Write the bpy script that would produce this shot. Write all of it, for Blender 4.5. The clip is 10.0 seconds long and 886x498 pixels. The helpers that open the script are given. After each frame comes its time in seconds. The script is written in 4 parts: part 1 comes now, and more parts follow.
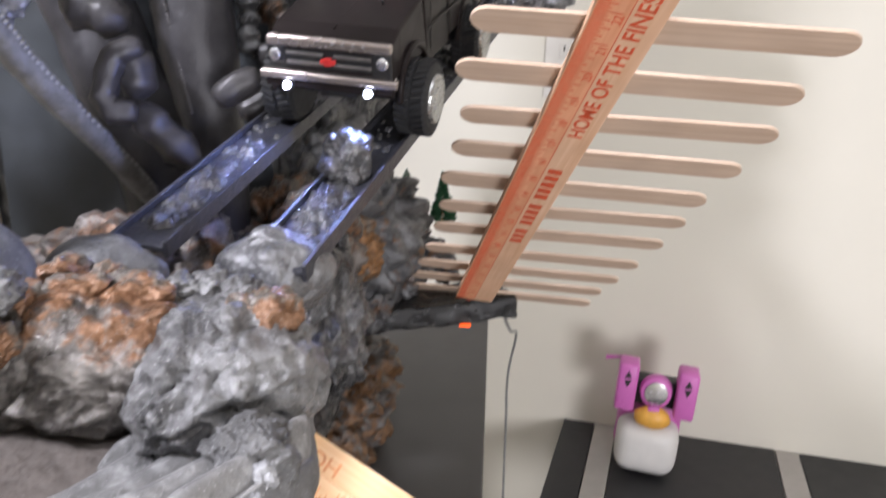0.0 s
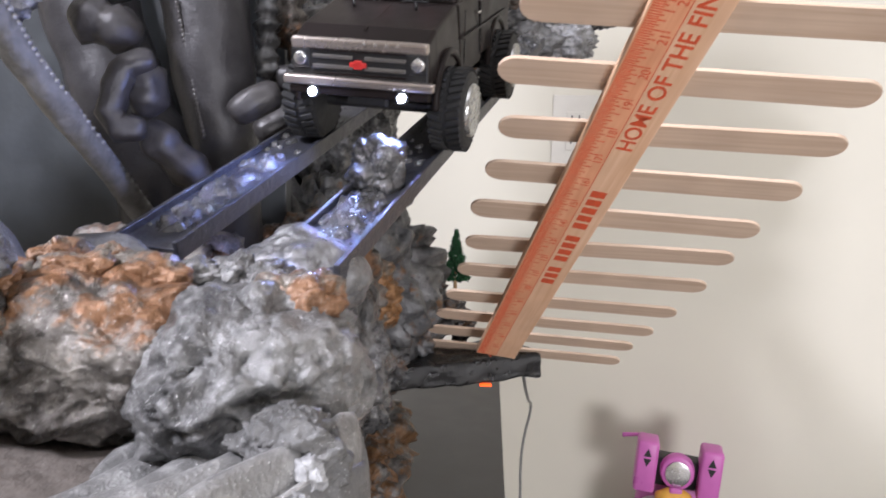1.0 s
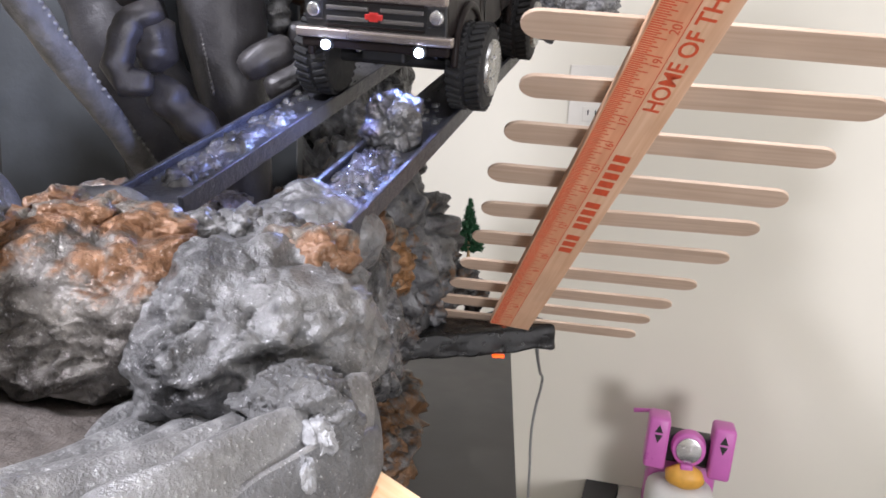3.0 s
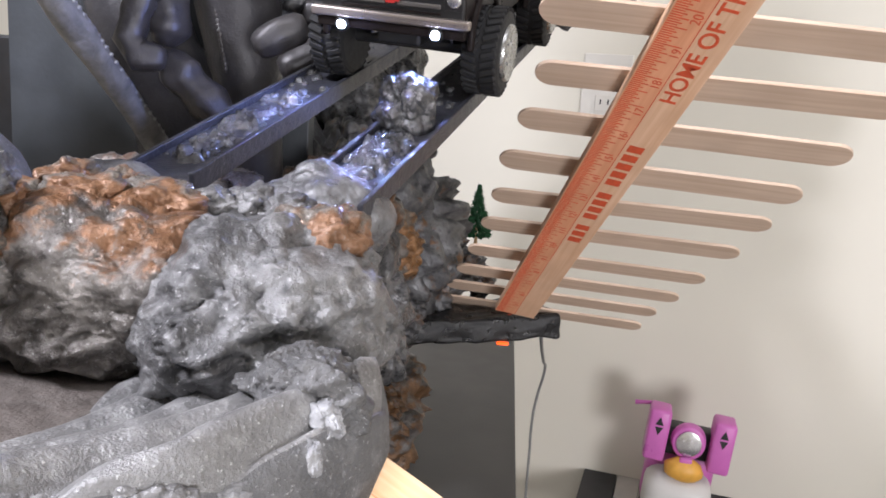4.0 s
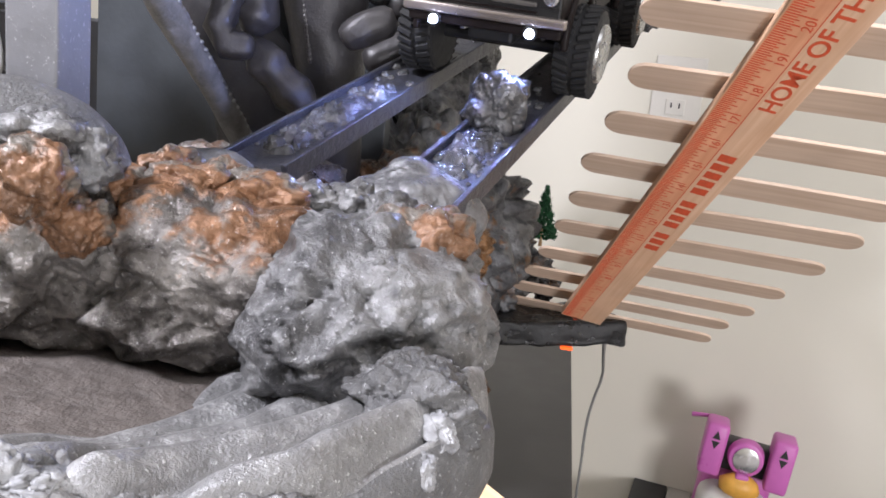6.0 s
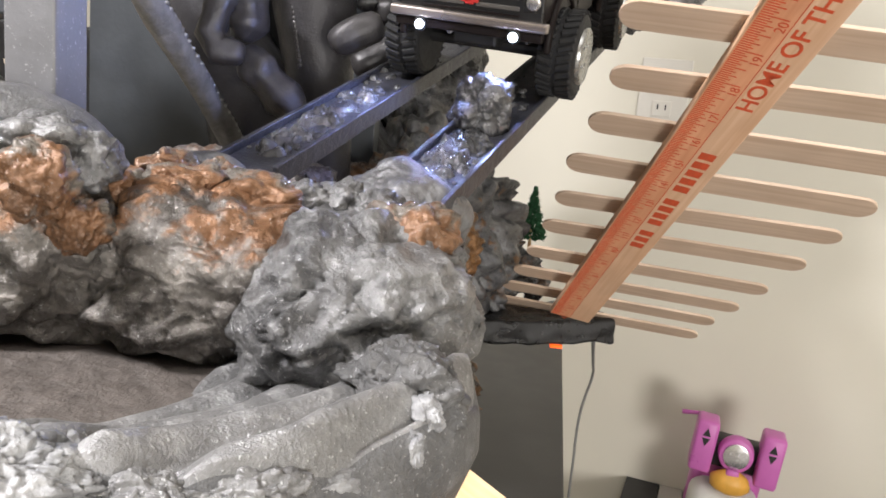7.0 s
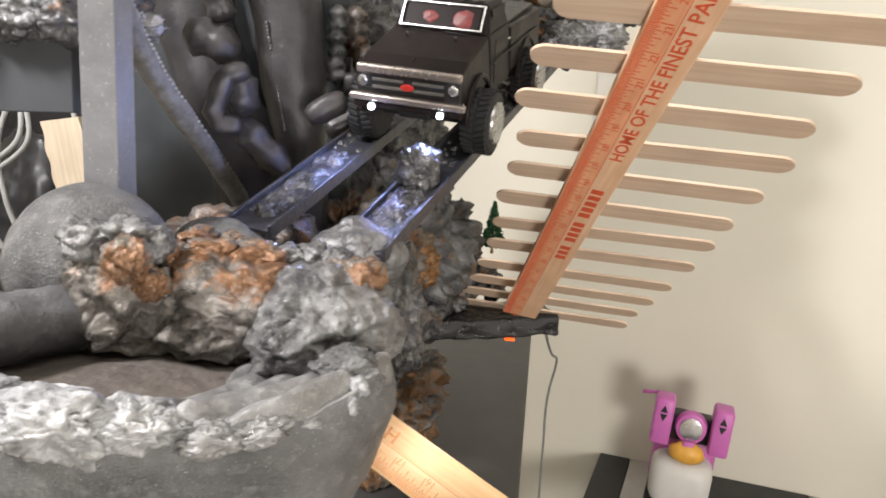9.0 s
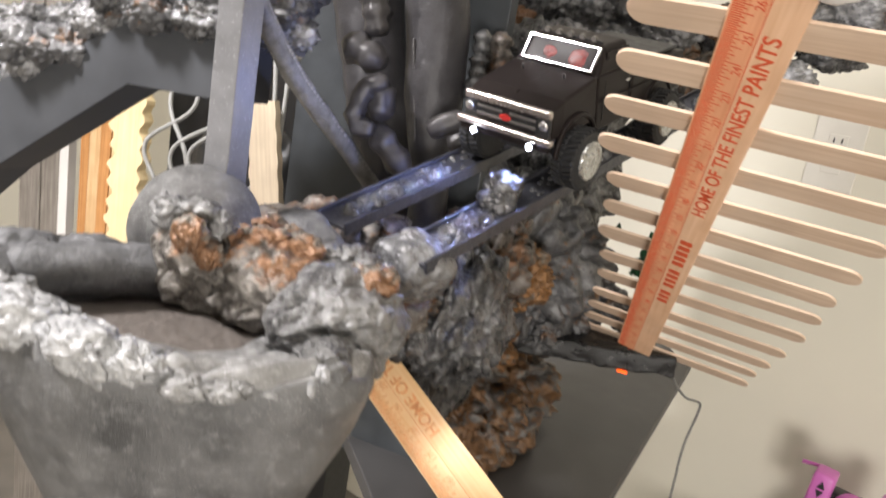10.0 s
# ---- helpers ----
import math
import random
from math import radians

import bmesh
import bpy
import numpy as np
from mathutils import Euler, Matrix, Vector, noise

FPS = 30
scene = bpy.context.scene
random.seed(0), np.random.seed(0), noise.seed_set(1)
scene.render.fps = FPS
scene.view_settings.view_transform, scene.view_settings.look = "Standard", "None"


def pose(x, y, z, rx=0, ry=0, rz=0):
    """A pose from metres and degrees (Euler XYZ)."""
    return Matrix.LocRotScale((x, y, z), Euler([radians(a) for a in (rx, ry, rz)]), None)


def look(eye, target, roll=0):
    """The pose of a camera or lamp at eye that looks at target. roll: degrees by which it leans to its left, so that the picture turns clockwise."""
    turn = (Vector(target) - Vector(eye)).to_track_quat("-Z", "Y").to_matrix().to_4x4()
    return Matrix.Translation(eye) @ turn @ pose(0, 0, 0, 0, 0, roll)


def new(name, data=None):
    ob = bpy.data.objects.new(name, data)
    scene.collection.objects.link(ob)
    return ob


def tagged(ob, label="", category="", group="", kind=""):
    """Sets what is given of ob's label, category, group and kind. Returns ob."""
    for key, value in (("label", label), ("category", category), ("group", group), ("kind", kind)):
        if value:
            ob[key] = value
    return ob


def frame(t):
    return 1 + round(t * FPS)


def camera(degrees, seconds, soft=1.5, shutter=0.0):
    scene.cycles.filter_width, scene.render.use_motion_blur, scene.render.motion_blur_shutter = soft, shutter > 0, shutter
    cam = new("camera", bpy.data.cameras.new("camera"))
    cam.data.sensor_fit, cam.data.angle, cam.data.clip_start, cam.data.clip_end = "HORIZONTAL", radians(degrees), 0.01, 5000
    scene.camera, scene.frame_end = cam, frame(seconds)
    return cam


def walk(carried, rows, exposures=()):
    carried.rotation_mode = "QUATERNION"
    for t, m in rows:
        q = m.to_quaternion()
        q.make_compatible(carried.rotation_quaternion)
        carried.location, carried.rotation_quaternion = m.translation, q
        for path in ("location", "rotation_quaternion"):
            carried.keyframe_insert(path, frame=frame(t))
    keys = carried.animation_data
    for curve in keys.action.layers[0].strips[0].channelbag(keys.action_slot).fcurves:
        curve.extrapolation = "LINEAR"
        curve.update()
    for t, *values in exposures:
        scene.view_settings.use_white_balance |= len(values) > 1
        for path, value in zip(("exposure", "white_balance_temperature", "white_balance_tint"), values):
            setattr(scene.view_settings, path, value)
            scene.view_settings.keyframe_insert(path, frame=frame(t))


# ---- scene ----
# ------------------------------------------------------------------ camera and its way
cam = camera(59.35, 10.0, soft=1.7, shutter=0.3)
PATH = [
    (0, (-0.0017, 0.2322, 1.2907), (-0.0138, 0.7155, 1.163), 1.19),
    (0.5, (-0.0106, 0.2525, 1.2611), (0.0137, 0.7494, 1.2109), -0.54),
    (1, (-0.0288, 0.2717, 1.2363), (-0.0373, 0.7669, 1.1681), 1.33),
    (1.5, (-0.0383, 0.2858, 1.2306), (-0.0546, 0.7798, 1.1551), 2.17),
    (2, (-0.0395, 0.2907, 1.2321), (-0.0589, 0.7846, 1.1566), 2.25),
    (2.5, (-0.0317, 0.2874, 1.2281), (-0.0484, 0.7808, 1.1485), 1.82),
    (4, (-0.034, 0.2901, 1.2269), (-0.0519, 0.7808, 1.1328), 4.01),
    (4.5, (-0.0431, 0.2954, 1.2306), (-0.0788, 0.7839, 1.1301), 5.04),
    (5, (-0.0503, 0.3002, 1.2285), (-0.1047, 0.7866, 1.1263), 6.40),
    (5.5, (-0.0485, 0.2978, 1.2266), (-0.1035, 0.7843, 1.1254), 5.77),
    (6, (-0.0518, 0.2967, 1.2271), (-0.1011, 0.7841, 1.1272), 6.20),
    (7.5, (-0.046, 0.2793, 1.2258), (-0.0876, 0.7683, 1.1301), 5.13),
    (8, (-0.0439, 0.2763, 1.2257), (-0.0853, 0.7652, 1.1294), 4.65),
    (8.5, (-0.043, 0.2563, 1.2431), (-0.0861, 0.7448, 1.1455), 4.34),
    (9, (-0.0051, 0.1482, 1.2786), (-0.047, 0.6363, 1.1783), 3.25),
    (9.5, (0.0549, 0.1614, 1.2961), (-0.0718, 0.6328, 1.1878), 4.72),
    (9.8, (0.0844, 0.1574, 1.3148), (-0.0909, 0.6149, 1.2151), 7.14),
    (10, (0.1208, 0.1409, 1.3156), (-0.0655, 0.5896, 1.1972), 9.74),
]
walk(cam, [(t, look(eye, target, roll)) for t, eye, target, roll in PATH], [(0, 0.0, 5850, 16), (6.2, 0.0, 5850, 16), (7.3, 0.0, 6400, 11), (8.8, 0.0, 6450, 11), (9.6, 0.07, 6450, 12), (10, 0.10, 6450, 12)])

# ------------------------------------------------------------------ light
world = bpy.data.worlds.new("room_air")
scene.world = world
world.use_nodes = True
world.node_tree.nodes["Background"].inputs[0].default_value = (0.9, 0.95, 1.0, 1)
world.node_tree.nodes["Background"].inputs[1].default_value = 0.05


def area(name, eye, target, size, power, colour):
    lamp = bpy.data.lights.new(name, "AREA")
    lamp.shape, lamp.size, lamp.size_y = "RECTANGLE", size[0], size[1]
    lamp.energy, lamp.color = power, colour
    ob = new(name, lamp)
    ob.matrix_world = look(eye, target)
    return ob


area("ceiling_lamp", (0.30, -0.10, 2.38), (0.30, 0.10, 0.0), (0.7, 0.7), 7, (1.0, 0.97, 0.93))
area("window_light", (0.95, -1.55, 0.98), (0.2, 1.5, 0.55), (0.6, 0.6), 42, (1.0, 0.96, 0.89))
area("side_lamp", (-0.95, 0.10, 2.15), (-0.45, 0.40, 1.0), (0.20, 0.20), 37, (1.0, 0.97, 0.95))


# ------------------------------------------------------------------ materials
def nodes_of(name):
    m = bpy.data.materials.new(name)
    m.use_nodes = True
    nt = m.node_tree
    return m, nt, nt.nodes, nt.links, nt.nodes["Principled BSDF"]


def tex(nt, kind, scale, detail=4.0, rough=0.55, coords="Object"):
    n = nt.nodes.new(kind)
    c = nt.nodes.new("ShaderNodeTexCoord")
    nt.links.new(c.outputs[coords], n.inputs["Vector"])
    n.inputs["Scale"].default_value = scale
    if kind == "ShaderNodeTexNoise":
        n.inputs["Detail"].default_value = detail
        n.inputs["Roughness"].default_value = rough
    return n


def ramp(nt, source, stops):
    r = nt.nodes.new("ShaderNodeValToRGB")
    nt.links.new(source, r.inputs[0])
    while len(r.color_ramp.elements) < len(stops):
        r.color_ramp.elements.new(0.5)
    for e, (p, c) in zip(r.color_ramp.elements, stops):
        e.position = p
        e.color = (*c, 1) if len(c) == 3 else c
    return r


def mix(nt, fac, a, b, mode="MIX"):
    m = nt.nodes.new("ShaderNodeMix")
    m.data_type, m.blend_type = "RGBA", mode
    for value, index in ((fac, 0), (a, 6), (b, 7)):
        if isinstance(value, (int, float)):
            m.inputs[index].default_value = value
        elif isinstance(value, tuple):
            m.inputs[index].default_value = (*value, 1)
        else:
            nt.links.new(value, m.inputs[index])
    return m.outputs[2]


def bump(nt, bsdf, heights):
    last = None
    for source, strength, distance in heights:
        b = nt.nodes.new("ShaderNodeBump")
        b.inputs["Strength"].default_value = strength
        b.inputs["Distance"].default_value = distance
        nt.links.new(source, b.inputs["Height"])
        if last:
            nt.links.new(last.outputs[0], b.inputs["Normal"])
        last = b
    nt.links.new(last.outputs[0], bsdf.inputs["Normal"])


def grey3(v):
    return (v, v, v * 1.02)


def foam(name, dark, light, rough=0.4, metal=0.3, rust=None, rust_cut=0.5, wrinkle=1.0, speck=0.0, high=0.0, grit=0.0):
    """Sprayed expanding foam: grey coats, pale overspray, metallic dust, rust paint in patches (high: more of it near the top), gritty skin."""
    m, nt, nodes, links, p = nodes_of(name)
    big = tex(nt, "ShaderNodeTexNoise", 26, 6, 0.6)
    fold = tex(nt, "ShaderNodeTexNoise", 38, 6, 0.6)
    fold.noise_type = "RIDGED_MULTIFRACTAL"
    fold.inputs["Distortion"].default_value = 0.6
    mid = tex(nt, "ShaderNodeTexNoise", 110, 6, 0.65)
    fine = tex(nt, "ShaderNodeTexNoise", 800, 3, 0.75)
    cells = tex(nt, "ShaderNodeTexVoronoi", 130)
    pores = tex(nt, "ShaderNodeTexVoronoi", 430)
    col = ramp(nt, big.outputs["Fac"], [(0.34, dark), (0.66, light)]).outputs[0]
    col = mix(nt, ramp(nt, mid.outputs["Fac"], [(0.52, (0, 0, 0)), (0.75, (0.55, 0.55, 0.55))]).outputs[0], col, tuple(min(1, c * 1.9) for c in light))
    # dark undercoat in the bump's own pits; also puts their shade into the colour
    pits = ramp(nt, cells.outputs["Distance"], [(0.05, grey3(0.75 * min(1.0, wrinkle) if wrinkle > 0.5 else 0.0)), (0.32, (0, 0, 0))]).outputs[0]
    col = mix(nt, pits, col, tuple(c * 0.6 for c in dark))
    if rust:
        where = tex(nt, "ShaderNodeTexNoise", 34, 5, 0.65)
        level = where.outputs["Fac"]
        if high:
            c = nodes.new("ShaderNodeTexCoord")
            s = nodes.new("ShaderNodeSeparateXYZ")
            links.new(c.outputs["Object"], s.inputs[0])
            add = nodes.new("ShaderNodeMath")
            add.operation = "MULTIPLY_ADD"
            links.new(s.outputs["Z"], add.inputs[0])
            add.inputs[1].default_value = high
            links.new(level, add.inputs[2])
            level = add.outputs[0]
        broken = nodes.new("ShaderNodeMath")
        broken.operation = "MULTIPLY_ADD"
        links.new(mid.outputs["Fac"], broken.inputs[0])
        broken.inputs[1].default_value = 0.3
        links.new(level, broken.inputs[2])
        shift = nodes.new("ShaderNodeMath")
        shift.operation = "SUBTRACT"
        links.new(broken.outputs[0], shift.inputs[0])
        shift.inputs[1].default_value = 0.15
        level = shift.outputs[0]
        cut = ramp(nt, level, [(rust_cut - 0.03, (0, 0, 0)), (rust_cut + 0.06, (0.92, 0.92, 0.92))]).outputs[0]
        tone = ramp(nt, mid.outputs["Fac"], [(0.3, tuple(c * 0.4 for c in rust)), (0.55, rust), (0.75, tuple(min(1, c * 1.6 + 0.03) for c in rust))]).outputs[0]
        col = mix(nt, cut, col, tone)
    if speck:
        dots = ramp(nt, fine.outputs["Fac"], [(0.62, (0, 0, 0)), (0.68, (speck, speck, speck))]).outputs[0]
        col = mix(nt, dots, col, (0.85, 0.85, 0.85))
    links.new(col, p.inputs["Base Color"])
    r = ramp(nt, mid.outputs["Fac"], [(0.3, grey3(max(0.05, rough - 0.12))), (0.7, grey3(rough + 0.15))])
    links.new(r.outputs[0], p.inputs["Roughness"])
    p.inputs["Metallic"].default_value = metal
    bump(nt, p, [(big.outputs["Fac"], 0.5 * wrinkle, 0.008), (fold.outputs["Fac"], 0.32 * wrinkle, 0.0020), (mid.outputs["Fac"], 0.28 * wrinkle, 0.004), (cells.outputs["Distance"], 0.2 * wrinkle, 0.002), (pores.outputs["Distance"], 0.35 * wrinkle, 0.0012), (fine.outputs["Fac"], 0.5 + 0.4 * grit, 0.0008 + 0.0006 * grit)])
    return m


def plain(name, colour, rough=0.5, metal=0.0, vary=0.12, scale=60, relief=0.1, grain=None):
    m, nt, nodes, links, p = nodes_of(name)
    n = tex(nt, "ShaderNodeTexNoise", scale, 5)
    f = tex(nt, "ShaderNodeTexNoise", scale * 9, 3, 0.7)
    lo = tuple(c * (1 - vary) for c in colour)
    hi = tuple(min(1, c * (1 + vary)) for c in colour)
    col = ramp(nt, n.outputs["Fac"], [(0.3, lo), (0.7, hi)]).outputs[0]
    if grain:
        col = mix(nt, ramp(nt, f.outputs["Fac"], [(0.62, (0, 0, 0)), (0.74, (0.8, 0.8, 0.8))]).outputs[0], col, grain)
    links.new(col, p.inputs["Base Color"])
    links.new(ramp(nt, n.outputs["Fac"], [(0.3, grey3(max(0.03, rough - 0.08))), (0.7, grey3(min(1, rough + 0.08)))]).outputs[0], p.inputs["Roughness"])
    p.inputs["Metallic"].default_value = metal
    if relief:
        bump(nt, p, [(n.outputs["Fac"], relief, 0.002), (f.outputs["Fac"], relief, 0.0005)])
    return m


def timber(name, a, b, axis=0, rough=0.6):
    """Wood with its grain along one axis of the thing."""
    m, nt, nodes, links, p = nodes_of(name)
    c = nodes.new("ShaderNodeTexCoord")
    info = nodes.new("ShaderNodeObjectInfo")
    mp = nodes.new("ShaderNodeMapping")
    mp.inputs["Scale"].default_value = [12 if i == axis else 320 for i in range(3)]
    add = nodes.new("ShaderNodeVectorMath")
    shift = nodes.new("ShaderNodeVectorMath")
    shift.operation = "SCALE"
    shift.inputs[0].default_value = (3.7, 1.9, 2.3)
    links.new(info.outputs["Random"], shift.inputs["Scale"])
    links.new(c.outputs["Object"], add.inputs[0])
    links.new(shift.outputs[0], add.inputs[1])
    links.new(add.outputs[0], mp.inputs[0])
    n = nodes.new("ShaderNodeTexNoise")
    n.inputs["Scale"].default_value = 1.0
    n.inputs["Detail"].default_value = 4
    n.inputs["Distortion"].default_value = 0.4
    links.new(mp.outputs[0], n.inputs["Vector"])
    blot = nodes.new("ShaderNodeTexNoise")
    blot.inputs["Scale"].default_value = 30
    links.new(add.outputs[0], blot.inputs["Vector"])
    col = ramp(nt, n.outputs["Fac"], [(0.3, a), (0.7, b)]).outputs[0]
    col = mix(nt, ramp(nt, blot.outputs["Fac"], [(0.4, (0, 0, 0)), (0.8, (0.35, 0.35, 0.35))]).outputs[0], col, tuple(v * 0.7 for v in a))
    links.new(col, p.inputs["Base Color"])
    p.inputs["Roughness"].default_value = rough
    bump(nt, p, [(n.outputs["Fac"], 0.15, 0.0006)])
    return m


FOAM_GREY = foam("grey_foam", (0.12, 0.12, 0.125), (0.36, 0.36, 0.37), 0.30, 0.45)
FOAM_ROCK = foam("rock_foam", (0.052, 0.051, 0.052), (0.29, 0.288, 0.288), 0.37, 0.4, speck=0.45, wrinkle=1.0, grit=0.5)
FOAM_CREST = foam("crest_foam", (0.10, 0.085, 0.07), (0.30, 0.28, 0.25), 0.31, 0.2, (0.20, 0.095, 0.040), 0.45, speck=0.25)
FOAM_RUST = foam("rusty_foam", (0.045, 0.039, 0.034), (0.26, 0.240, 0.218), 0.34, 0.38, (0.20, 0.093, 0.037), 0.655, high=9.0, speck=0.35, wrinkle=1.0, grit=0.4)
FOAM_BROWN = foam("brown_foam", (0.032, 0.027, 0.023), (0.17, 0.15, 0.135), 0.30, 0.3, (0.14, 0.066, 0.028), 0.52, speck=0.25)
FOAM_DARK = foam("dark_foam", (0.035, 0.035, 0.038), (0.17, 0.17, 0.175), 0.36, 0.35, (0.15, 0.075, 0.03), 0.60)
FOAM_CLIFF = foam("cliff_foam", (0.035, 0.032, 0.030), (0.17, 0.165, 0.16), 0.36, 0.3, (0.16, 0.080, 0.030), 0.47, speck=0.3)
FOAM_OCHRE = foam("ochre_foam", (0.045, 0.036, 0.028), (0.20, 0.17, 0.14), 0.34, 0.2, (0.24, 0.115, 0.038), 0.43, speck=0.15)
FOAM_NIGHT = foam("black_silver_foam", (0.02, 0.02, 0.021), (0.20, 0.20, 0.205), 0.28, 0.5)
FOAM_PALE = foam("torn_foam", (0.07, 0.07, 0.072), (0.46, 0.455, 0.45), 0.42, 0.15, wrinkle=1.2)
FOAM_SILVER = foam("silver_foam", (0.09, 0.09, 0.093), (0.20, 0.20, 0.205), 0.30, 0.4, wrinkle=0.4)
FOAM_WET = foam("glossy_foam", (0.035, 0.035, 0.037), (0.16, 0.16, 0.165), 0.20, 0.5, wrinkle=0.8)
FOAM_MATT = foam("matt_foam", (0.055, 0.055, 0.058), (0.135, 0.135, 0.14), 0.55, 0.1, wrinkle=0.6)
FOAM_SMOOTH = foam("smooth_foam", (0.080, 0.079, 0.078), (0.175, 0.173, 0.172), 0.5, 0.2, wrinkle=0.5, speck=0.5, grit=0.8)
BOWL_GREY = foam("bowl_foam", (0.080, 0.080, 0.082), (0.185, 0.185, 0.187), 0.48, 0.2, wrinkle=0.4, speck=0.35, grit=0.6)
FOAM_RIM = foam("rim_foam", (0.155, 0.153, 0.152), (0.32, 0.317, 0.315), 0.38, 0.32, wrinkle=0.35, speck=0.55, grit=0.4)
CHALK = foam("chalky_foam", (0.17, 0.17, 0.175), (0.38, 0.38, 0.385), 0.55, 0.0, wrinkle=0.7)
FOAM_CRUST = foam("crumpled_foam", (0.16, 0.162, 0.166), (0.46, 0.46, 0.465), 0.46, 0.15, wrinkle=0.8)
SEAMED = plain("seamed_tube", (0.20, 0.196, 0.19), 0.45, 0.15, 0.3, 130, 0.9, (0.40, 0.39, 0.38))
TUBE = plain("dark_tube", (0.040, 0.038, 0.041), 0.42, 0.1, 0.25, 60, 0.7, (0.09, 0.09, 0.10))
LUMP = plain("dark_lump", (0.045, 0.042, 0.043), 0.38, 0.2, 0.3, 70, 0.6)
PANEL = plain("grey_panel", (0.062, 0.065, 0.072), 0.6, 0.0, 0.18, 14, 0.15)
SLATE = plain("slate_panel", (0.042, 0.047, 0.053), 0.5, 0.0, 0.25, 22, 0.4)
POST = plain("grey_post", (0.19, 0.19, 0.20), 0.5, 0.2, 0.15, 60, 0.3, (0.5, 0.5, 0.5))
SAND = plain("sandy_floor", (0.108, 0.092, 0.081), 0.5, 0.0, 0.25, 130, 1.0, (0.50, 0.46, 0.42))
BOARD = plain("painted_board", (0.068, 0.066, 0.066), 0.5, 0.0, 0.15, 20, 0.15)
RAIL = plain("painted_rail", (0.048, 0.049, 0.060), 0.38, 0.35, 0.25, 90, 0.7, (0.20, 0.20, 0.22))
TAPE = plain("black_tape", (0.010, 0.010, 0.011), 0.30, 0.0, 0.2, 90, 1.0)
WALLPAINT = plain("cream_wall", (0.76, 0.725, 0.625), 0.75, 0.0, 0.02, 5, 0.04)
CEIL = plain("white_ceiling", (0.8, 0.79, 0.77), 0.85, 0.0, 0.02, 5, 0.03)
FLOORMAT = plain("room_floor", (0.22, 0.20, 0.18), 0.7, 0.0, 0.15, 10, 0.1)
STICK = timber("birch_stick", (0.55, 0.40, 0.29), (0.66, 0.51, 0.39), 0)
RULE = timber("ruler_wood", (0.70, 0.42, 0.25), (0.82, 0.55, 0.37), 0)
RULE_BAND = timber("printed_band", (0.70, 0.31, 0.16), (0.80, 0.40, 0.23), 0)
INK = plain("orange_ink", (0.62, 0.09, 0.03), 0.6, 0.0, 0.15, 200, 0.0)
FADED = plain("faded_ink", (0.74, 0.33, 0.14), 0.6, 0.0, 0.2, 200, 0.0)
PINE = timber("pine_board", (0.55, 0.34, 0.16), (0.72, 0.50, 0.28), 2)
RUBBER = plain("tyre_rubber", (0.012, 0.012, 0.013), 0.7, 0.0, 0.2, 200, 0.2)
CHROME = plain("chrome", (0.78, 0.78, 0.79), 0.22, 0.95, 0.06, 120, 0.0)
ALLOY = plain("silver_alloy", (0.40, 0.40, 0.39), 0.28, 0.85, 0.06, 200, 0.02)
BODY = plain("brown_paint", (0.016, 0.0125, 0.012), 0.36, 0.0, 0.08, 40, 0.0)
BLACK = plain("black_plastic", (0.015, 0.015, 0.016), 0.45, 0.0, 0.2, 150, 0.1)
SEAT = plain("dull_red_seat", (0.12, 0.014, 0.012), 0.5, 0.0, 0.5, 260, 0.0)
RED = plain("red_plastic", (0.5, 0.03, 0.025), 0.4, 0.0, 0.1, 150, 0.0)
for dull, level in ((TUBE, 0.35), (LUMP, 0.45), (PANEL, 0.2), (BODY, 0.09)):
    dull.node_tree.nodes["Principled BSDF"].inputs["Specular IOR Level"].default_value = level
PINK = plain("pink_plastic", (0.62, 0.16, 0.50), 0.35, 0.0, 0.06, 30, 0.02)
PLATE = plain("cream_plate", (0.76, 0.73, 0.67), 0.5, 0.0, 0.03, 30, 0.0)
WHITE = plain("white_plastic", (0.72, 0.70, 0.68), 0.4, 0.0, 0.04, 30, 0.02)
YELLOW = plain("yellow_plastic", (0.80, 0.42, 0.07), 0.4, 0.0, 0.1, 60, 0.02)
CABLE = plain("grey_cable", (0.20, 0.20, 0.195), 0.5, 0.0, 0.15, 80, 0.05)
LEAF = plain("pine_green", (0.02, 0.09, 0.035), 0.7, 0.0, 0.4, 300, 0.3)
BENCH = plain("black_bench", (0.022, 0.022, 0.024), 0.55, 0.0, 0.25, 30, 0.1)
PALE = plain("pale_strip", (0.42, 0.40, 0.37), 0.6, 0.0, 0.08, 30, 0.05)


def glow(name, colour, strength):
    m, nt, nodes, links, p = nodes_of(name)
    p.inputs["Base Color"].default_value = (*colour, 1)
    p.inputs["Emission Color"].default_value = (*colour, 1)
    p.inputs["Emission Strength"].default_value = strength
    return m


LED = glow("led_glow", (0.80, 0.87, 1.0), 60.0)
EMBER = glow("orange_led", (1.0, 0.11, 0.01), 1.6)
GLASSY = plain("dark_glass", (0.02, 0.016, 0.016), 0.32, 0.0, 0.05, 30, 0.0)
GLASSY.node_tree.nodes["Principled BSDF"].inputs["Specular IOR Level"].default_value = 0.05
SHEEN = plain("brown_sheen", (0.40, 0.35, 0.32), 0.28, 0.75, 0.08, 40, 0.0)
SLOT = plain("dull_slot", (0.16, 0.15, 0.14), 0.35, 0.5, 0.1, 60, 0.0)
# yellower ruler wood, with the stronger light on the lower yardstick coloured in
RULE_LIT = timber("lit_ruler_wood", (0.86, 0.52, 0.25), (0.94, 0.66, 0.38), 0)


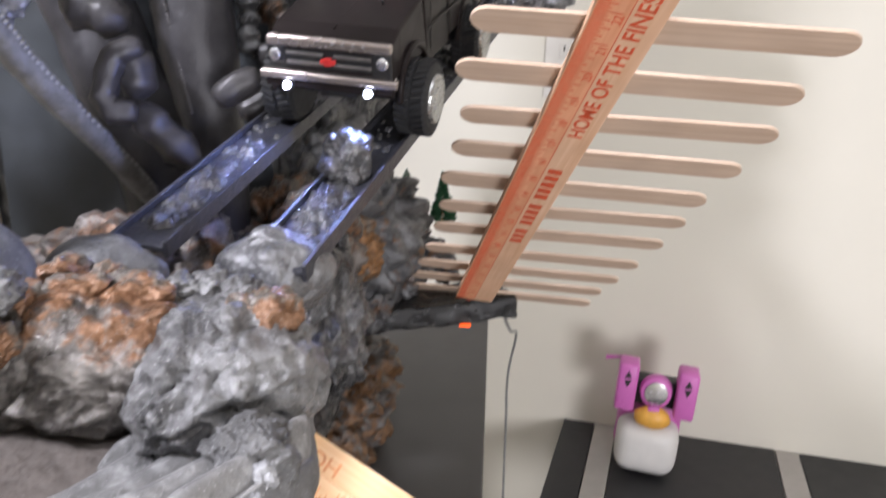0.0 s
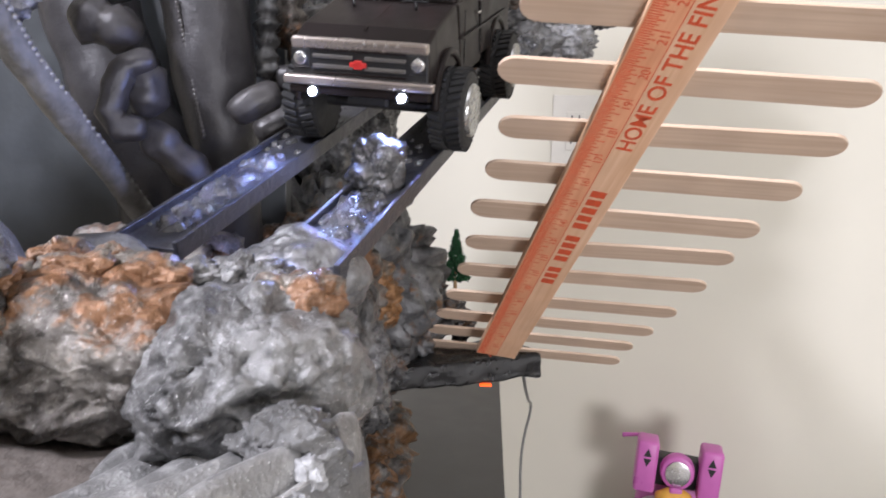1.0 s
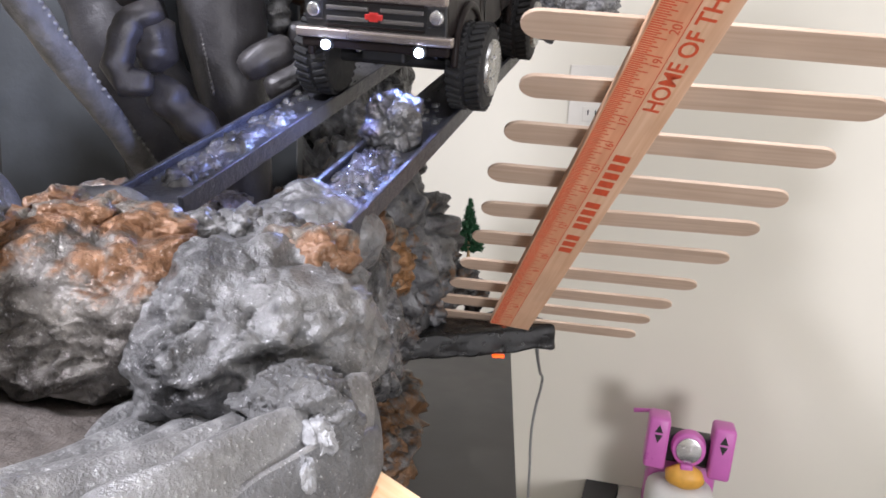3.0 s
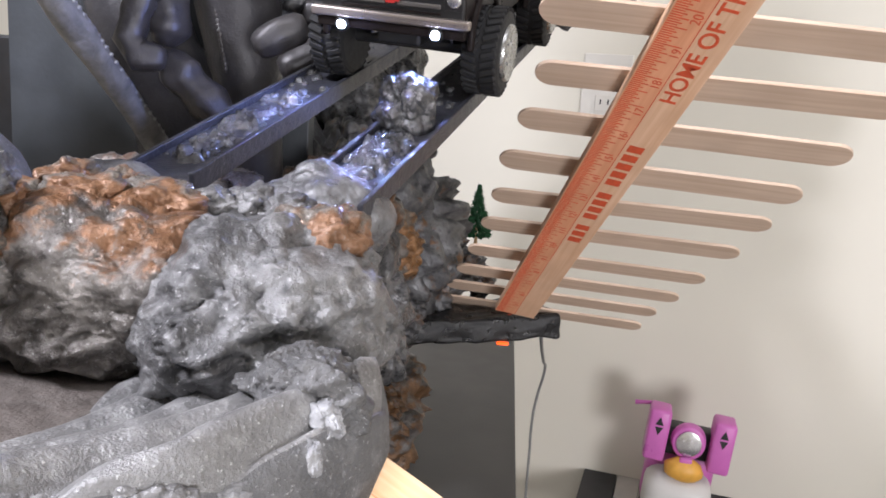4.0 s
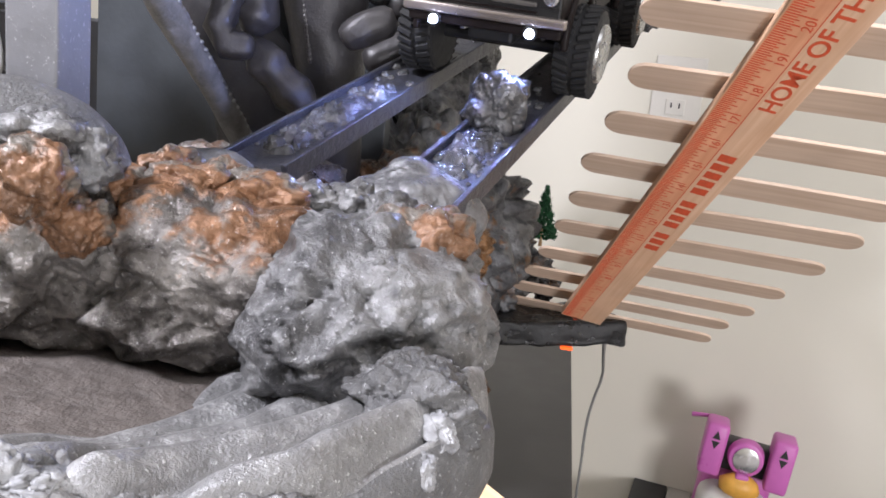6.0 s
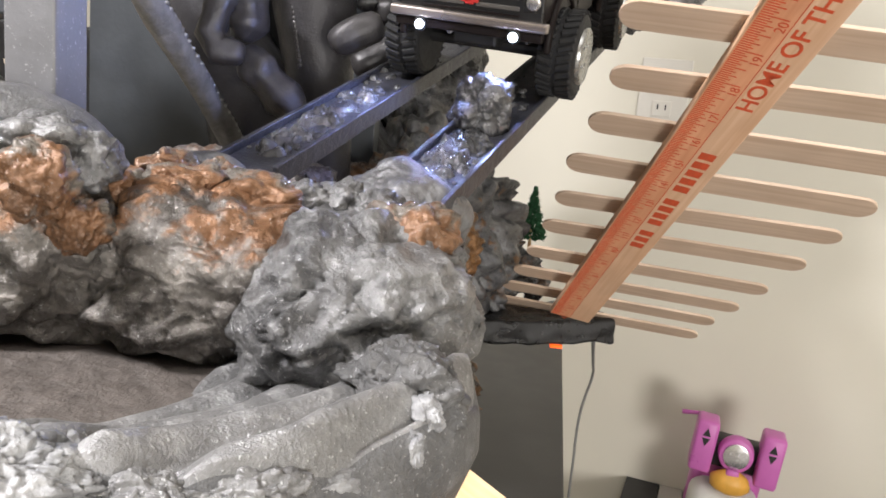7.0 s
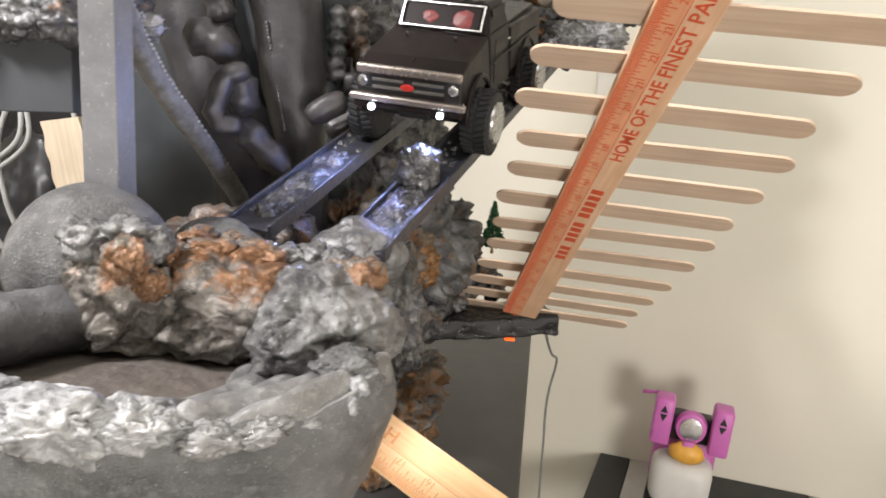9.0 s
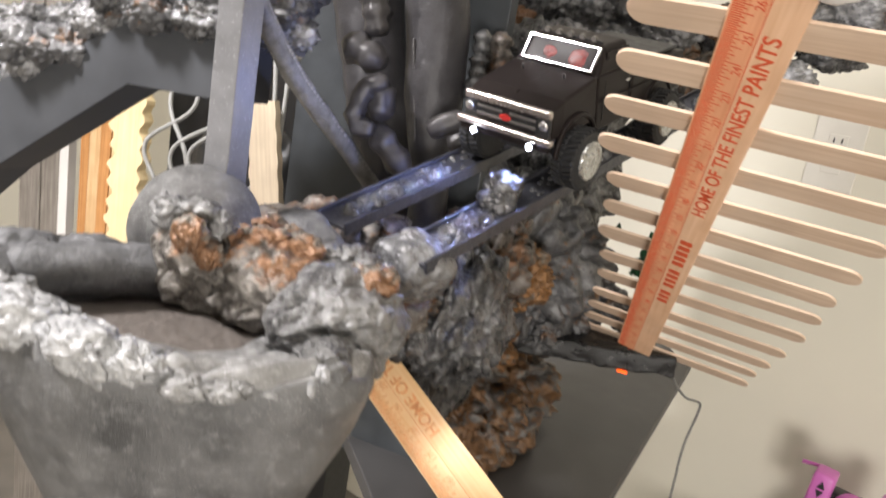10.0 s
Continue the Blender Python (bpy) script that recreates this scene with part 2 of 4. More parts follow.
# ------------------------------------------------------------------ builders
def part(name, bm, material, parent=None, label="", smooth=True):
    me = bpy.data.meshes.new(name)
    bm.normal_update()
    bm.to_mesh(me)
    bm.free()
    me.materials.append(material)
    if smooth:
        me.polygons.foreach_set("use_smooth", [True] * len(me.polygons))
        me.update()
    ob = new(name, me)
    if parent is not None:
        ob.parent = parent
    if label:
        ob["label"] = label
    return ob


def thing(name, m=None, label="", category="", group="", kind=""):
    ob = new(name)
    ob.empty_display_size = 0.02
    if m is not None:
        ob.matrix_world = m
    return tagged(ob, label, category, group, kind)


def box_bm(size, at=(0, 0, 0), bevel=0.0, segments=2, turn=None, bm=None):
    own = bmesh.new()
    m = Matrix.Translation(at) @ (turn if turn is not None else Matrix()) @ Matrix.Diagonal((*size, 1))
    bmesh.ops.create_cube(own, size=1, matrix=m)
    if bevel:
        bmesh.ops.bevel(own, geom=own.edges[:], offset=bevel, segments=segments, affect="EDGES", profile=0.5)
    return join(bm, own)


def join(bm, own):
    if bm is None:
        return own
    me = bpy.data.meshes.new("tmp")
    own.to_mesh(me)
    own.free()
    bm.from_mesh(me)
    bpy.data.meshes.remove(me)
    return bm


def prism_bm(outline, depth, bevel=0.0, bm=None):
    """A slab over an outline in x, y, from z 0 up to depth."""
    own = bmesh.new()
    low = [own.verts.new((x, y, 0)) for x, y in outline]
    f = own.faces.new(low)
    ext = bmesh.ops.extrude_face_region(own, geom=[f])
    bmesh.ops.translate(own, vec=(0, 0, depth), verts=[v for v in ext["geom"] if isinstance(v, bmesh.types.BMVert)])
    bmesh.ops.recalc_face_normals(own, faces=own.faces[:])
    if bevel:
        bmesh.ops.bevel(own, geom=own.edges[:], offset=bevel, segments=2, affect="EDGES", profile=0.5)
    return join(bm, own)


def rock_bm(radii, seed, bumps=0.18, lumps=0.25, detail=5, turn=0.0, flat=None, wr=1.0):
    """A foam boulder: a ball pushed in and out by noise, from broad swellings to creases and pits."""
    bm = bmesh.new()
    bmesh.ops.create_icosphere(bm, subdivisions=detail, radius=1)
    off = Vector((seed * 3.17, seed * 1.31, seed * 2.71))
    rot = Matrix.Rotation(turn, 3, "Z")
    for v in bm.verts:
        d = v.co.normalized()
        warp = d + 0.18 * Vector((noise.noise(d * 2.3 + off), noise.noise(d * 2.3 - off), noise.noise(d * 2.1 + off * 2)))
        k = 1 + lumps * noise.noise(d * 1.5 + off)
        cell = noise.voronoi(warp * 2.6 + off)[0]
        k += bumps * (min(cell[1] - cell[0], 0.6) - 0.25)
        if wr:
            k += wr * 0.05 * noise.fractal(warp * 3.2 + off, 0.9, 2.1, 4)
            ridge = 1 - abs(noise.noise(warp * 7.5 + off * 2))
            k += wr * 0.045 * (ridge ** 3 - 0.5)
            k -= wr * 0.03 * max(0.0, noise.noise(warp * 15 + off * 3)) 
        q = Vector((d.x * radii[0], d.y * radii[1], d.z * radii[2])) * k
        if flat is not None and q.z < flat:
            q.z = flat + (q.z - flat) * 0.15
        v.co = rot @ q
    return bm


def boulder_bm(radii, seed, bulge=0.12, crease=0.03, pit=0.05, lumps=0.15, detail=6, turn=0.0, blunt=0.18, settle=0.0):
    """A cured foam boulder: blunt facets and skinned bulges with sharp valleys between, creases and burst bubbles."""
    bm = bmesh.new()
    bmesh.ops.create_icosphere(bm, subdivisions=detail, radius=1)
    off = Vector((seed * 2.37, seed * 1.73, seed * 0.91))
    rot = Matrix.Rotation(turn, 3, "Z")
    rng = np.random.default_rng(int(seed * 7) + 3)
    faces = rng.normal(size=(46, 3))
    faces /= np.linalg.norm(faces, axis=1)[:, None]
    depth = rng.uniform(1.04 - blunt, 1.04, 46)
    dirs = np.array([v.co[:] for v in bm.verts])
    dirs /= np.linalg.norm(dirs, axis=1)[:, None]
    bend = np.array([(noise.noise(Vector(d) * 3.1 + off), noise.noise(Vector(d) * 3.1 - off), noise.noise(Vector(d) * 2.7 + off * 2)) for d in dirs])
    bent = dirs + 0.16 * bend
    dots = np.maximum(bent @ faces.T, 0.05)
    shape = -np.log(np.exp(-34 * depth[None, :] / dots).sum(axis=1)) / 34
    shape = np.clip(shape, 0.7, 1.12)
    for v, d, facet, b in zip(bm.verts, dirs, shape, bend):
        d = Vector(d)
        w = d + 0.2 * Vector(b)
        w2 = w + 0.06 * Vector((noise.noise(w * 8 + off), noise.noise(w * 8 - off), noise.noise(w * 7 + off * 2)))
        k = float(facet) + lumps * noise.noise(d * 1.4 + off)
        f = noise.voronoi(w * 1.7 + off)[0]
        k += bulge * (math.sqrt(min(1.0, (f[1] - f[0]) / 0.5)) - 0.7)
        where = max(0.0, min(1.0, 0.2 + 2.4 * noise.noise(d * 2.2 - off * 1.3)))
        g = noise.voronoi(w2 * 4.2 + off)[0]
        k += 0.5 * bulge * where * (math.sqrt(min(1.0, (g[1] - g[0]) / 0.45)) - 0.6)
        c = abs(noise.noise(w2 * 2.6 + off * 1.7))
        k -= 1.3 * crease * math.exp(-(c / 0.04) ** 2)
        open_ = max(0.0, min(1.0, 3.0 * noise.noise(d * 2.0 + off * 2.9)))
        if open_ > 0:
            h = noise.voronoi(w2 * 9.0 - off)[0]
            k -= pit * open_ * max(0.0, 0.45 - h[0])
        k += 0.03 * crease / 0.04 * noise.fractal(w2 * 5 + off, 0.8, 2.2, 4)
        sag = min(2.4, max(0.05, math.sqrt(max(0.0, 1 - d.z * d.z))) ** (-2.2 * settle)) if d.z < 0 else 1.0
        v.co = rot @ Vector((d.x * radii[0] * k * sag, d.y * radii[1] * k * sag, d.z * radii[2] * k))
    return bm


def sweep_bm(points, radii, sides=16, wobble=0.0, seed=0.0, closed=True, bm=None):
    """A round body along a path, with a radius for each point; smooth between the points."""
    pts = [Vector(p) for p in points]
    n = max(2, int(sum((b - a).length for a, b in zip(pts, pts[1:])) / (min(radii) * 0.55)))
    n = min(n, 90)
    samples = []
    for i in range(n + 1):
        u = i / n * (len(pts) - 1)
        k = min(int(u), len(pts) - 2)
        f = u - k
        p0, p1, p2, p3 = pts[max(k - 1, 0)], pts[k], pts[k + 1], pts[min(k + 2, len(pts) - 1)]
        co = 0.5 * ((2 * p1) + (p2 - p0) * f + (2 * p0 - 5 * p1 + 4 * p2 - p3) * f * f + (3 * p1 - p0 - 3 * p2 + p3) * f ** 3)
        samples.append((co, radii[k] * (1 - f) + radii[k + 1] * f))
    own = bmesh.new()
    rings = []
    side = None
    for i, (co, r) in enumerate(samples):
        ahead = (samples[min(i + 1, n)][0] - samples[max(i - 1, 0)][0]).normalized()
        if side is None:
            side = ahead.orthogonal().normalized()
        side = (side - ahead * side.dot(ahead)).normalized()
        up = ahead.cross(side)
        end = 1.0
        ring = []
        for s in range(sides):
            a = 2 * math.pi * s / sides
            d = side * math.cos(a) + up * math.sin(a)
            rr = r * end * (1 + wobble * noise.noise(co * 45 + d * 1.2 + Vector((seed, 0, 0))) + wobble * 0.5 * noise.noise(co * 130 + d * 2.5 + Vector((0, seed, 0))))
            ring.append(own.verts.new(co + d * rr))
        rings.append(ring)
    for a, b in zip(rings, rings[1:]):
        for s in range(sides):
            own.faces.new((a[s], a[(s + 1) % sides], b[(s + 1) % sides], b[s]))
    for ring, co, toward in ((rings[0], samples[0], -1), (rings[-1], samples[-1], 1)):
        ahead = (samples[1][0] - samples[0][0]).normalized() if toward < 0 else (samples[-1][0] - samples[-2][0]).normalized()
        tip = own.verts.new(co[0] + ahead * toward * co[1] * 0.55)
        mid = []
        for v in ring:
            mid.append(own.verts.new(co[0] + (v.co - co[0]) * 0.72 + ahead * toward * co[1] * 0.4))
        for s in range(sides):
            own.faces.new((ring[s], ring[(s + 1) % sides], mid[(s + 1) % sides], mid[s]))
            own.faces.new((mid[s], mid[(s + 1) % sides], tip))
    bmesh.ops.recalc_face_normals(own, faces=own.faces[:])
    return join(bm, own)


def cylinder_bm(r1, r2, depth, m=None, sides=24, bm=None, bevel=0.0):
    own = bmesh.new()
    bmesh.ops.create_cone(own, cap_ends=True, segments=sides, radius1=r1, radius2=r2, depth=depth, matrix=m if m is not None else Matrix())
    if bevel:
        rim = [e for e in own.edges if len(e.link_faces) == 2 and e.calc_face_angle() > 0.8]
        bmesh.ops.bevel(own, geom=rim, offset=bevel, segments=2, affect="EDGES", profile=0.5)
    return join(bm, own)


def frame_of(origin, along, across):
    """A pose whose x runs along and whose y lies nearest to across."""
    x = Vector(along).normalized()
    z = x.cross(Vector(across)).normalized()
    y = z.cross(x)
    m = Matrix((x, y, z)).transposed().to_4x4()
    m.translation = Vector(origin)
    return m


# ------------------------------------------------------------------ the room
def wall(name, a, b, low, high, thick, out):
    a, b = Vector(a), Vector(b)
    along = (b - a).normalized()
    m = frame_of(((a.x + b.x) / 2, (a.y + b.y) / 2, (low + high) / 2), (along.x, along.y, 0), (out[0], out[1], 0))
    ob = part(name, box_bm(((b - a).length, thick, high - low), (0, thick / 2, 0)), WALLPAINT, smooth=False)
    ob.matrix_world = m
    return tagged(ob, "smooth cream painted room wall", "wall", kind="structure")


WALL_DIR = Vector((0.967, -0.254, 0))
WALL_AT = Vector((0.455, 1.70, 0))
wl, wr_ = WALL_AT - WALL_DIR * 2.6, WALL_AT + WALL_DIR * 2.2
wall("wall_north", (wl.x, wl.y), (wr_.x, wr_.y), 0, 2.45, 0.12, (0.254, 0.967))
back = Vector((-0.254, -0.967, 0)) * 3.6
wall("wall_east", (wr_.x, wr_.y), (wr_.x + back.x, wr_.y + back.y), 0, 2.45, 0.12, (0.967, -0.254))
wall("wall_west", (wl.x, wl.y), (wl.x + back.x, wl.y + back.y), 0, 2.45, 0.12, (-0.967, 0.254))
wall("wall_south", (wl.x + back.x, wl.y + back.y), (wr_.x + back.x, wr_.y + back.y), 0, 2.45, 0.12, (-0.254, -0.967))
room = frame_of((WALL_AT.x - 0.6, WALL_AT.y - 1.5, 0), WALL_DIR, (0.254, 0.967, 0))
ob = part("floor", box_bm((5.6, 4.6, 0.1), (0, 0, -0.05)), FLOORMAT, smooth=False)
ob.matrix_world = room
tagged(ob, "plain brown-grey room floor", "floor", kind="structure")
ob = part("ceiling", box_bm((5.6, 4.6, 0.1), (0, 0, 2.5)), CEIL, smooth=False)
ob.matrix_world = room
tagged(ob, "flat white painted ceiling", "ceiling", kind="structure")

# ------------------------------------------------------------------ base board, bowl and basin
ob = part("base_board", prism_bm([(-0.36, 0.99), (-0.17, 0.79), (-0.10, 0.74), (0.018, 0.72), (0.05, 1.58), (-0.9, 1.58), (-0.9, 0.99)], 0.02, 0.002), BOARD, smooth=False)
ob.matrix_world = pose(0, 0, 0.835)
tagged(ob, "flat dark grey painted base board", "board", kind="structure")


# ------------------------------------------------------------------ stick bridge
def stadium(length, width, steps=10):
    r, h = width / 2, length / 2
    pts = []
    for s, start in ((1, -90), (-1, 90)):
        for i in range(steps + 1):
            a = radians(start + 180 * i / steps)
            pts.append((s * (h - r) + r * math.cos(a), r * math.sin(a)))
    return pts


BR_UP = Vector((0.130, -0.8122, 0.5686)).normalized()
BR_ACROSS = Vector((0.9937, -0.1026, -0.0458)).normalized()
BR_UNDER = Vector((-0.0972, -0.5809, -0.8081)).normalized()
TIP_0 = Vector((0.1480, 1.0050, 1.0460))
STICK_L, STICK_W, STICK_T = 0.201, 0.0215, 0.0025
stick_mesh = None
random.seed(5)
for along, slide, twist in ((-0.044, -0.103, 0.6), (-0.002, -0.104, 0.9), (0.0396, -0.0998, 0.9), (0.0858, -0.0967, 1.1), (0.1408, -0.0946, 1.7), (0.1905, -0.0956, 2.2), (0.2392, -0.0991, -0.3), (0.2908, -0.0976, -0.2), (0.3401, -0.0983, 0.7), (0.3893, -0.1079, -1.0), (0.4389, -0.1064, -0.5), (0.488, -0.102, -0.3), (0.537, -0.100, 0.5), (0.586, -0.101, 0.0), (0.635, -0.099, -0.4)):
    centre = TIP_0 + BR_UP * along + BR_ACROSS * slide
    m = frame_of(centre, BR_ACROSS, BR_UP) @ pose(0, 0, 0, random.uniform(-2, 2), 0, twist)
    if stick_mesh is None:
        ob = part("craft_stick", prism_bm(stadium(STICK_L, STICK_W), STICK_T, 0.0005), STICK)
        stick_mesh = ob.data
        stick_mesh.polygons.foreach_set("use_smooth", [False] * len(stick_mesh.polygons))
    else:
        ob = new("craft_stick", stick_mesh)
    ob.matrix_world = m
    tagged(ob, "pale birch craft stick glued across the yardstick", "craft stick", "treads of the stick bridge")

INCH = 0.0258


def ink_text(words, size, bold=0.0, ink=None):
    c = bpy.data.curves.new("lettering", "FONT")
    c.body, c.size, c.align_x, c.align_y = words, size, "CENTER", "CENTER"
    c.extrude, c.offset = 0.0001, bold
    o = bpy.data.objects.new("lettering", c)
    scene.collection.objects.link(o)
    bpy.context.view_layer.update()
    me = bpy.data.meshes.new_from_object(o.evaluated_get(bpy.context.evaluated_depsgraph_get()))
    bpy.data.objects.remove(o)
    bpy.data.curves.remove(c)
    me.materials.clear()
    me.materials.append(ink or INK)
    return me


def yardstick(m, first, last, label, wood=None, ink=None, bars=True):
    """x runs along it from inch to inch, y across, z out of the printed face."""
    ink = ink or INK
    root = thing("yardstick", m, label, "yardstick")
    w, t = 0.0385, 0.0065
    x0, x1 = first * INCH, last * INCH
    part("wood_strip", box_bm((x1 - x0, w, t), ((x0 + x1) / 2, 0, -t / 2), 0.0006), wood or RULE, root, smooth=False)
    part("printed_band", box_bm((x1 - x0 - 0.002, w * 0.47, 0.0002), ((x0 + x1) / 2, w * 0.245, 0.0001)), RULE_BAND if wood is None else wood, root, smooth=False)
    ticks = bmesh.new()
    for i in range(int(first * 16) + 2, int(last * 16) - 1):
        long = 0.0150 if i % 16 == 0 else 0.0120 if i % 8 == 0 else 0.0100 if i % 4 == 0 else 0.0080 if i % 2 == 0 else 0.0062
        box_bm((0.0008, long, 0.0001), (i * INCH / 16, w / 2 - 0.0012 - long / 2, 0.00025), bm=ticks)
    tagged(part("inch_ticks", ticks, ink, root, "fine orange inch ticks", False), kind="stuff")
    for k in range(int(first) + 1, int(last)):
        ob = new("inch_number", ink_text(str(k), 0.0075, 0.0, ink))
        ob.parent = root
        ob.matrix_local = pose(k * INCH - 0.005, 0.0042, 0.0003)
    part("printed_line", box_bm((x1 - x0 - 0.004, 0.0005, 0.0002), ((x0 + x1) / 2, 0.0002, 0.0002)), ink, root, smooth=False)
    ob = new("lettering", ink_text("HOME OF THE FINEST PAINTS", 0.0135, 0.0002, ink))
    ob.parent = root
    width = max(v.co.x for v in ob.data.vertices) - min(v.co.x for v in ob.data.vertices)
    ob.matrix_local = pose(21.2 * INCH, -0.0075, 0.0001) @ Matrix.Diagonal((7.75 * INCH / width, 1, 1, 1))
    x, bar = 10.5 * INCH, None
    for n in (3, 4, 5) if bars else ():
        for i in range(n):
            if bar is None:
                ob = part("printed_bar", box_bm((0.0072, 0.0098, 0.0001)), INK, root, "plain orange printed bar", False)
                bar = ob.data
            else:
                ob = new("printed_bar", bar)
                ob.parent = root
            ob.matrix_local = pose(x, -0.0075, 0.0001)
            x += 0.0101
        x += 0.008
    return root


# the printed face looks down and ahead from under the sticks
foot, head_ = Vector((0.0123, 1.0201, 1.0331)), Vector((0.0803, 0.6461, 1.3123))
rule_dir = (head_ - foot).normalized()
zero = foot - rule_dir * 3.76 * INCH + BR_UNDER * 0.0067
m = frame_of(zero, rule_dir, -BR_ACROSS)
bridge_m = m.copy()
yardstick(m, 3.9, 34.0, "orange-printed wooden yardstick under the stick bridge")

# the lower yardstick, that leaves the bowl
d2 = Vector((0.852, -0.409, -0.327)).normalized()
m2 = frame_of((-0.0785, 0.6563, 1.0288), -d2, (-0.514, -0.529, -0.676))
yardstick(m2 @ Matrix.Translation((-0.4480, 0, 0)), 2.0, 23.6, "yellowish wooden yardstick, coloured as strongly lit, with faded ticks, sloping down from the foam bowl", RULE_LIT, FADED, False)
# ------------------------------------------------------------------ basin
def blob(name, at, radii, seed, material, label, category="rock", bumps=0.18, lumps=0.25, detail=5, turn=0.0, flat=None, group="", wr=1.0):
    ob = part(name, rock_bm(radii, seed, bumps, lumps, detail, radians(turn), flat, wr), material)
    ob.location = at
    return tagged(ob, label, category, group)


def boulder(name, at, radii, seed, material, label, group="rocks round the basin", turn=0.0, category="rock", **shape):
    ob = part(name, boulder_bm(radii, seed, turn=radians(turn), **shape), material)
    ob.location = at
    return tagged(ob, label, category, group)


def bowl():
    """A foam bowl: smooth tapering belly, broad folded rim, level sandy floor inside."""
    root = thing("foam_bowl", pose(0, 0, 0), "silver-grey foam bowl with a broad lumpy rim", "bowl")
    # centre, half sizes, height, how lumpy, how square
    rings_at = [((-0.19, 0.50), (0.045, 0.036), 0.55, 0, 1), ((-0.19, 0.50), (0.050, 0.038), 0.92, 0, 1), ((-0.19, 0.495), (0.076, 0.052), 0.99, 0, 1), ((-0.19, 0.487), (0.108, 0.070), 1.06, 0.05, 1), ((-0.19, 0.482), (0.127, 0.079), 1.105, 0.1, 1),
                ((-0.19, 0.480), (0.137, 0.084), 1.135, 0.25, 1), ((-0.19, 0.480), (0.136, 0.083), 1.147, 0.6, 1), ((-0.19, 0.480), (0.133, 0.081), 1.1545, 0.9, 1), ((-0.191, 0.480), (0.129, 0.078), 1.1570, 0.9, 1), ((-0.196, 0.481), (0.123, 0.072), 1.1555, 0.9, 0.95), ((-0.202, 0.482), (0.118, 0.066), 1.1525, 0.9, 0.9), ((-0.208, 0.484), (0.111, 0.060), 1.1490, 0.8, 0.85), ((-0.214, 0.485), (0.105, 0.054), 1.1455, 0.7, 0.8), ((-0.219, 0.486), (0.098, 0.048), 1.1425, 0.5, 0.72), ((-0.223, 0.487), (0.091, 0.043), 1.1405, 0.3, 0.65), ((-0.224, 0.487), (0.089, 0.041), 1.133, 0, 0.65)]
    n = 400

    def at(level, a):
        """A point of the bowl's skin: level counts the rings, also between two of them."""
        lo = min(int(level), len(rings_at) - 2)
        u = level - lo
        (cx, cy), (rx, ry), z, rim, sq = [tuple(p * (1 - u) + q * u for p, q in zip(v, w)) if isinstance(v, tuple) else v * (1 - u) + w * u for v, w in zip(rings_at[lo], rings_at[lo + 1])]
        c, sn = math.cos(a), math.sin(a)
        x = cx + rx * math.copysign(abs(c) ** sq, c)
        y = cy + ry * math.copysign(abs(sn) ** sq, sn)
        p = Vector((x * 30, y * 30, z * 30))
        push = 0.004 * noise.noise(p * 0.5) + rim * (0.004 * noise.noise(p) + 0.001 * noise.noise(p * 2.3))
        # draped folds run side by side along the shoulder
        across = 0.9 * x - 0.44 * y + 0.006 * noise.noise(p * 0.7) + 0.0015 * noise.noise(p * 2.0)
        fold = 2 * abs(math.sin(math.pi * (across + 0.3945) / 0.0165)) ** 1.1 - 1
        drape = max(0.0, min(1.0, (c - 0.35) / 0.2)) * max(0.0, min(1.0, (0.55 - sn) / 0.3))
        dip = math.exp(-((a % (2 * math.pi) - 5.45) / 0.22) ** 2)
        inner = max(0.0, min(1.0, (level - 5.2) / 1.5))
        zz = z + rim * (0.0025 * noise.noise(p * 0.9 + Vector((9, 0, 0))) + 0.0046 * fold * drape * inner - 0.003 * max(0, c) - 0.004 * dip)
        return Vector((x + push * c, y + push * sn, zz))

    crest = 6.6
    belly_levels = [0, 1, 2, 3, 4, 4.5, 5, 5.3, 5.6, 5.9, 6.2, 6.4, crest]
    rim_levels = [crest + (len(rings_at) - 1 - crest) * k / 56 for k in range(57)]
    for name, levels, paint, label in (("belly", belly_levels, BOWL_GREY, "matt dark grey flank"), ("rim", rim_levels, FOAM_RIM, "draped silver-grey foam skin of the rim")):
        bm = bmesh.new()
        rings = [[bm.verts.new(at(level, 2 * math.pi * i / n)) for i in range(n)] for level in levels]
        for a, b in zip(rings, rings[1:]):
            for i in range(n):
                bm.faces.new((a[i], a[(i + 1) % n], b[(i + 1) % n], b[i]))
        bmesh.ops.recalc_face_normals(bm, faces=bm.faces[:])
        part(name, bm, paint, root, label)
    bm = bmesh.new()
    bmesh.ops.create_grid(bm, x_segments=60, y_segments=40, size=1, matrix=Matrix.Translation((-0.21, 0.50, 1.139)) @ Matrix.Diagonal((0.105, 0.075, 1, 1)))
    for v in bm.verts:
        v.co.z += 0.0006 * noise.noise(v.co * 60) + 0.001 * noise.noise(v.co * 14)
    part("sandy_floor", bm, SAND, root, "brown-grey sandy basin floor")

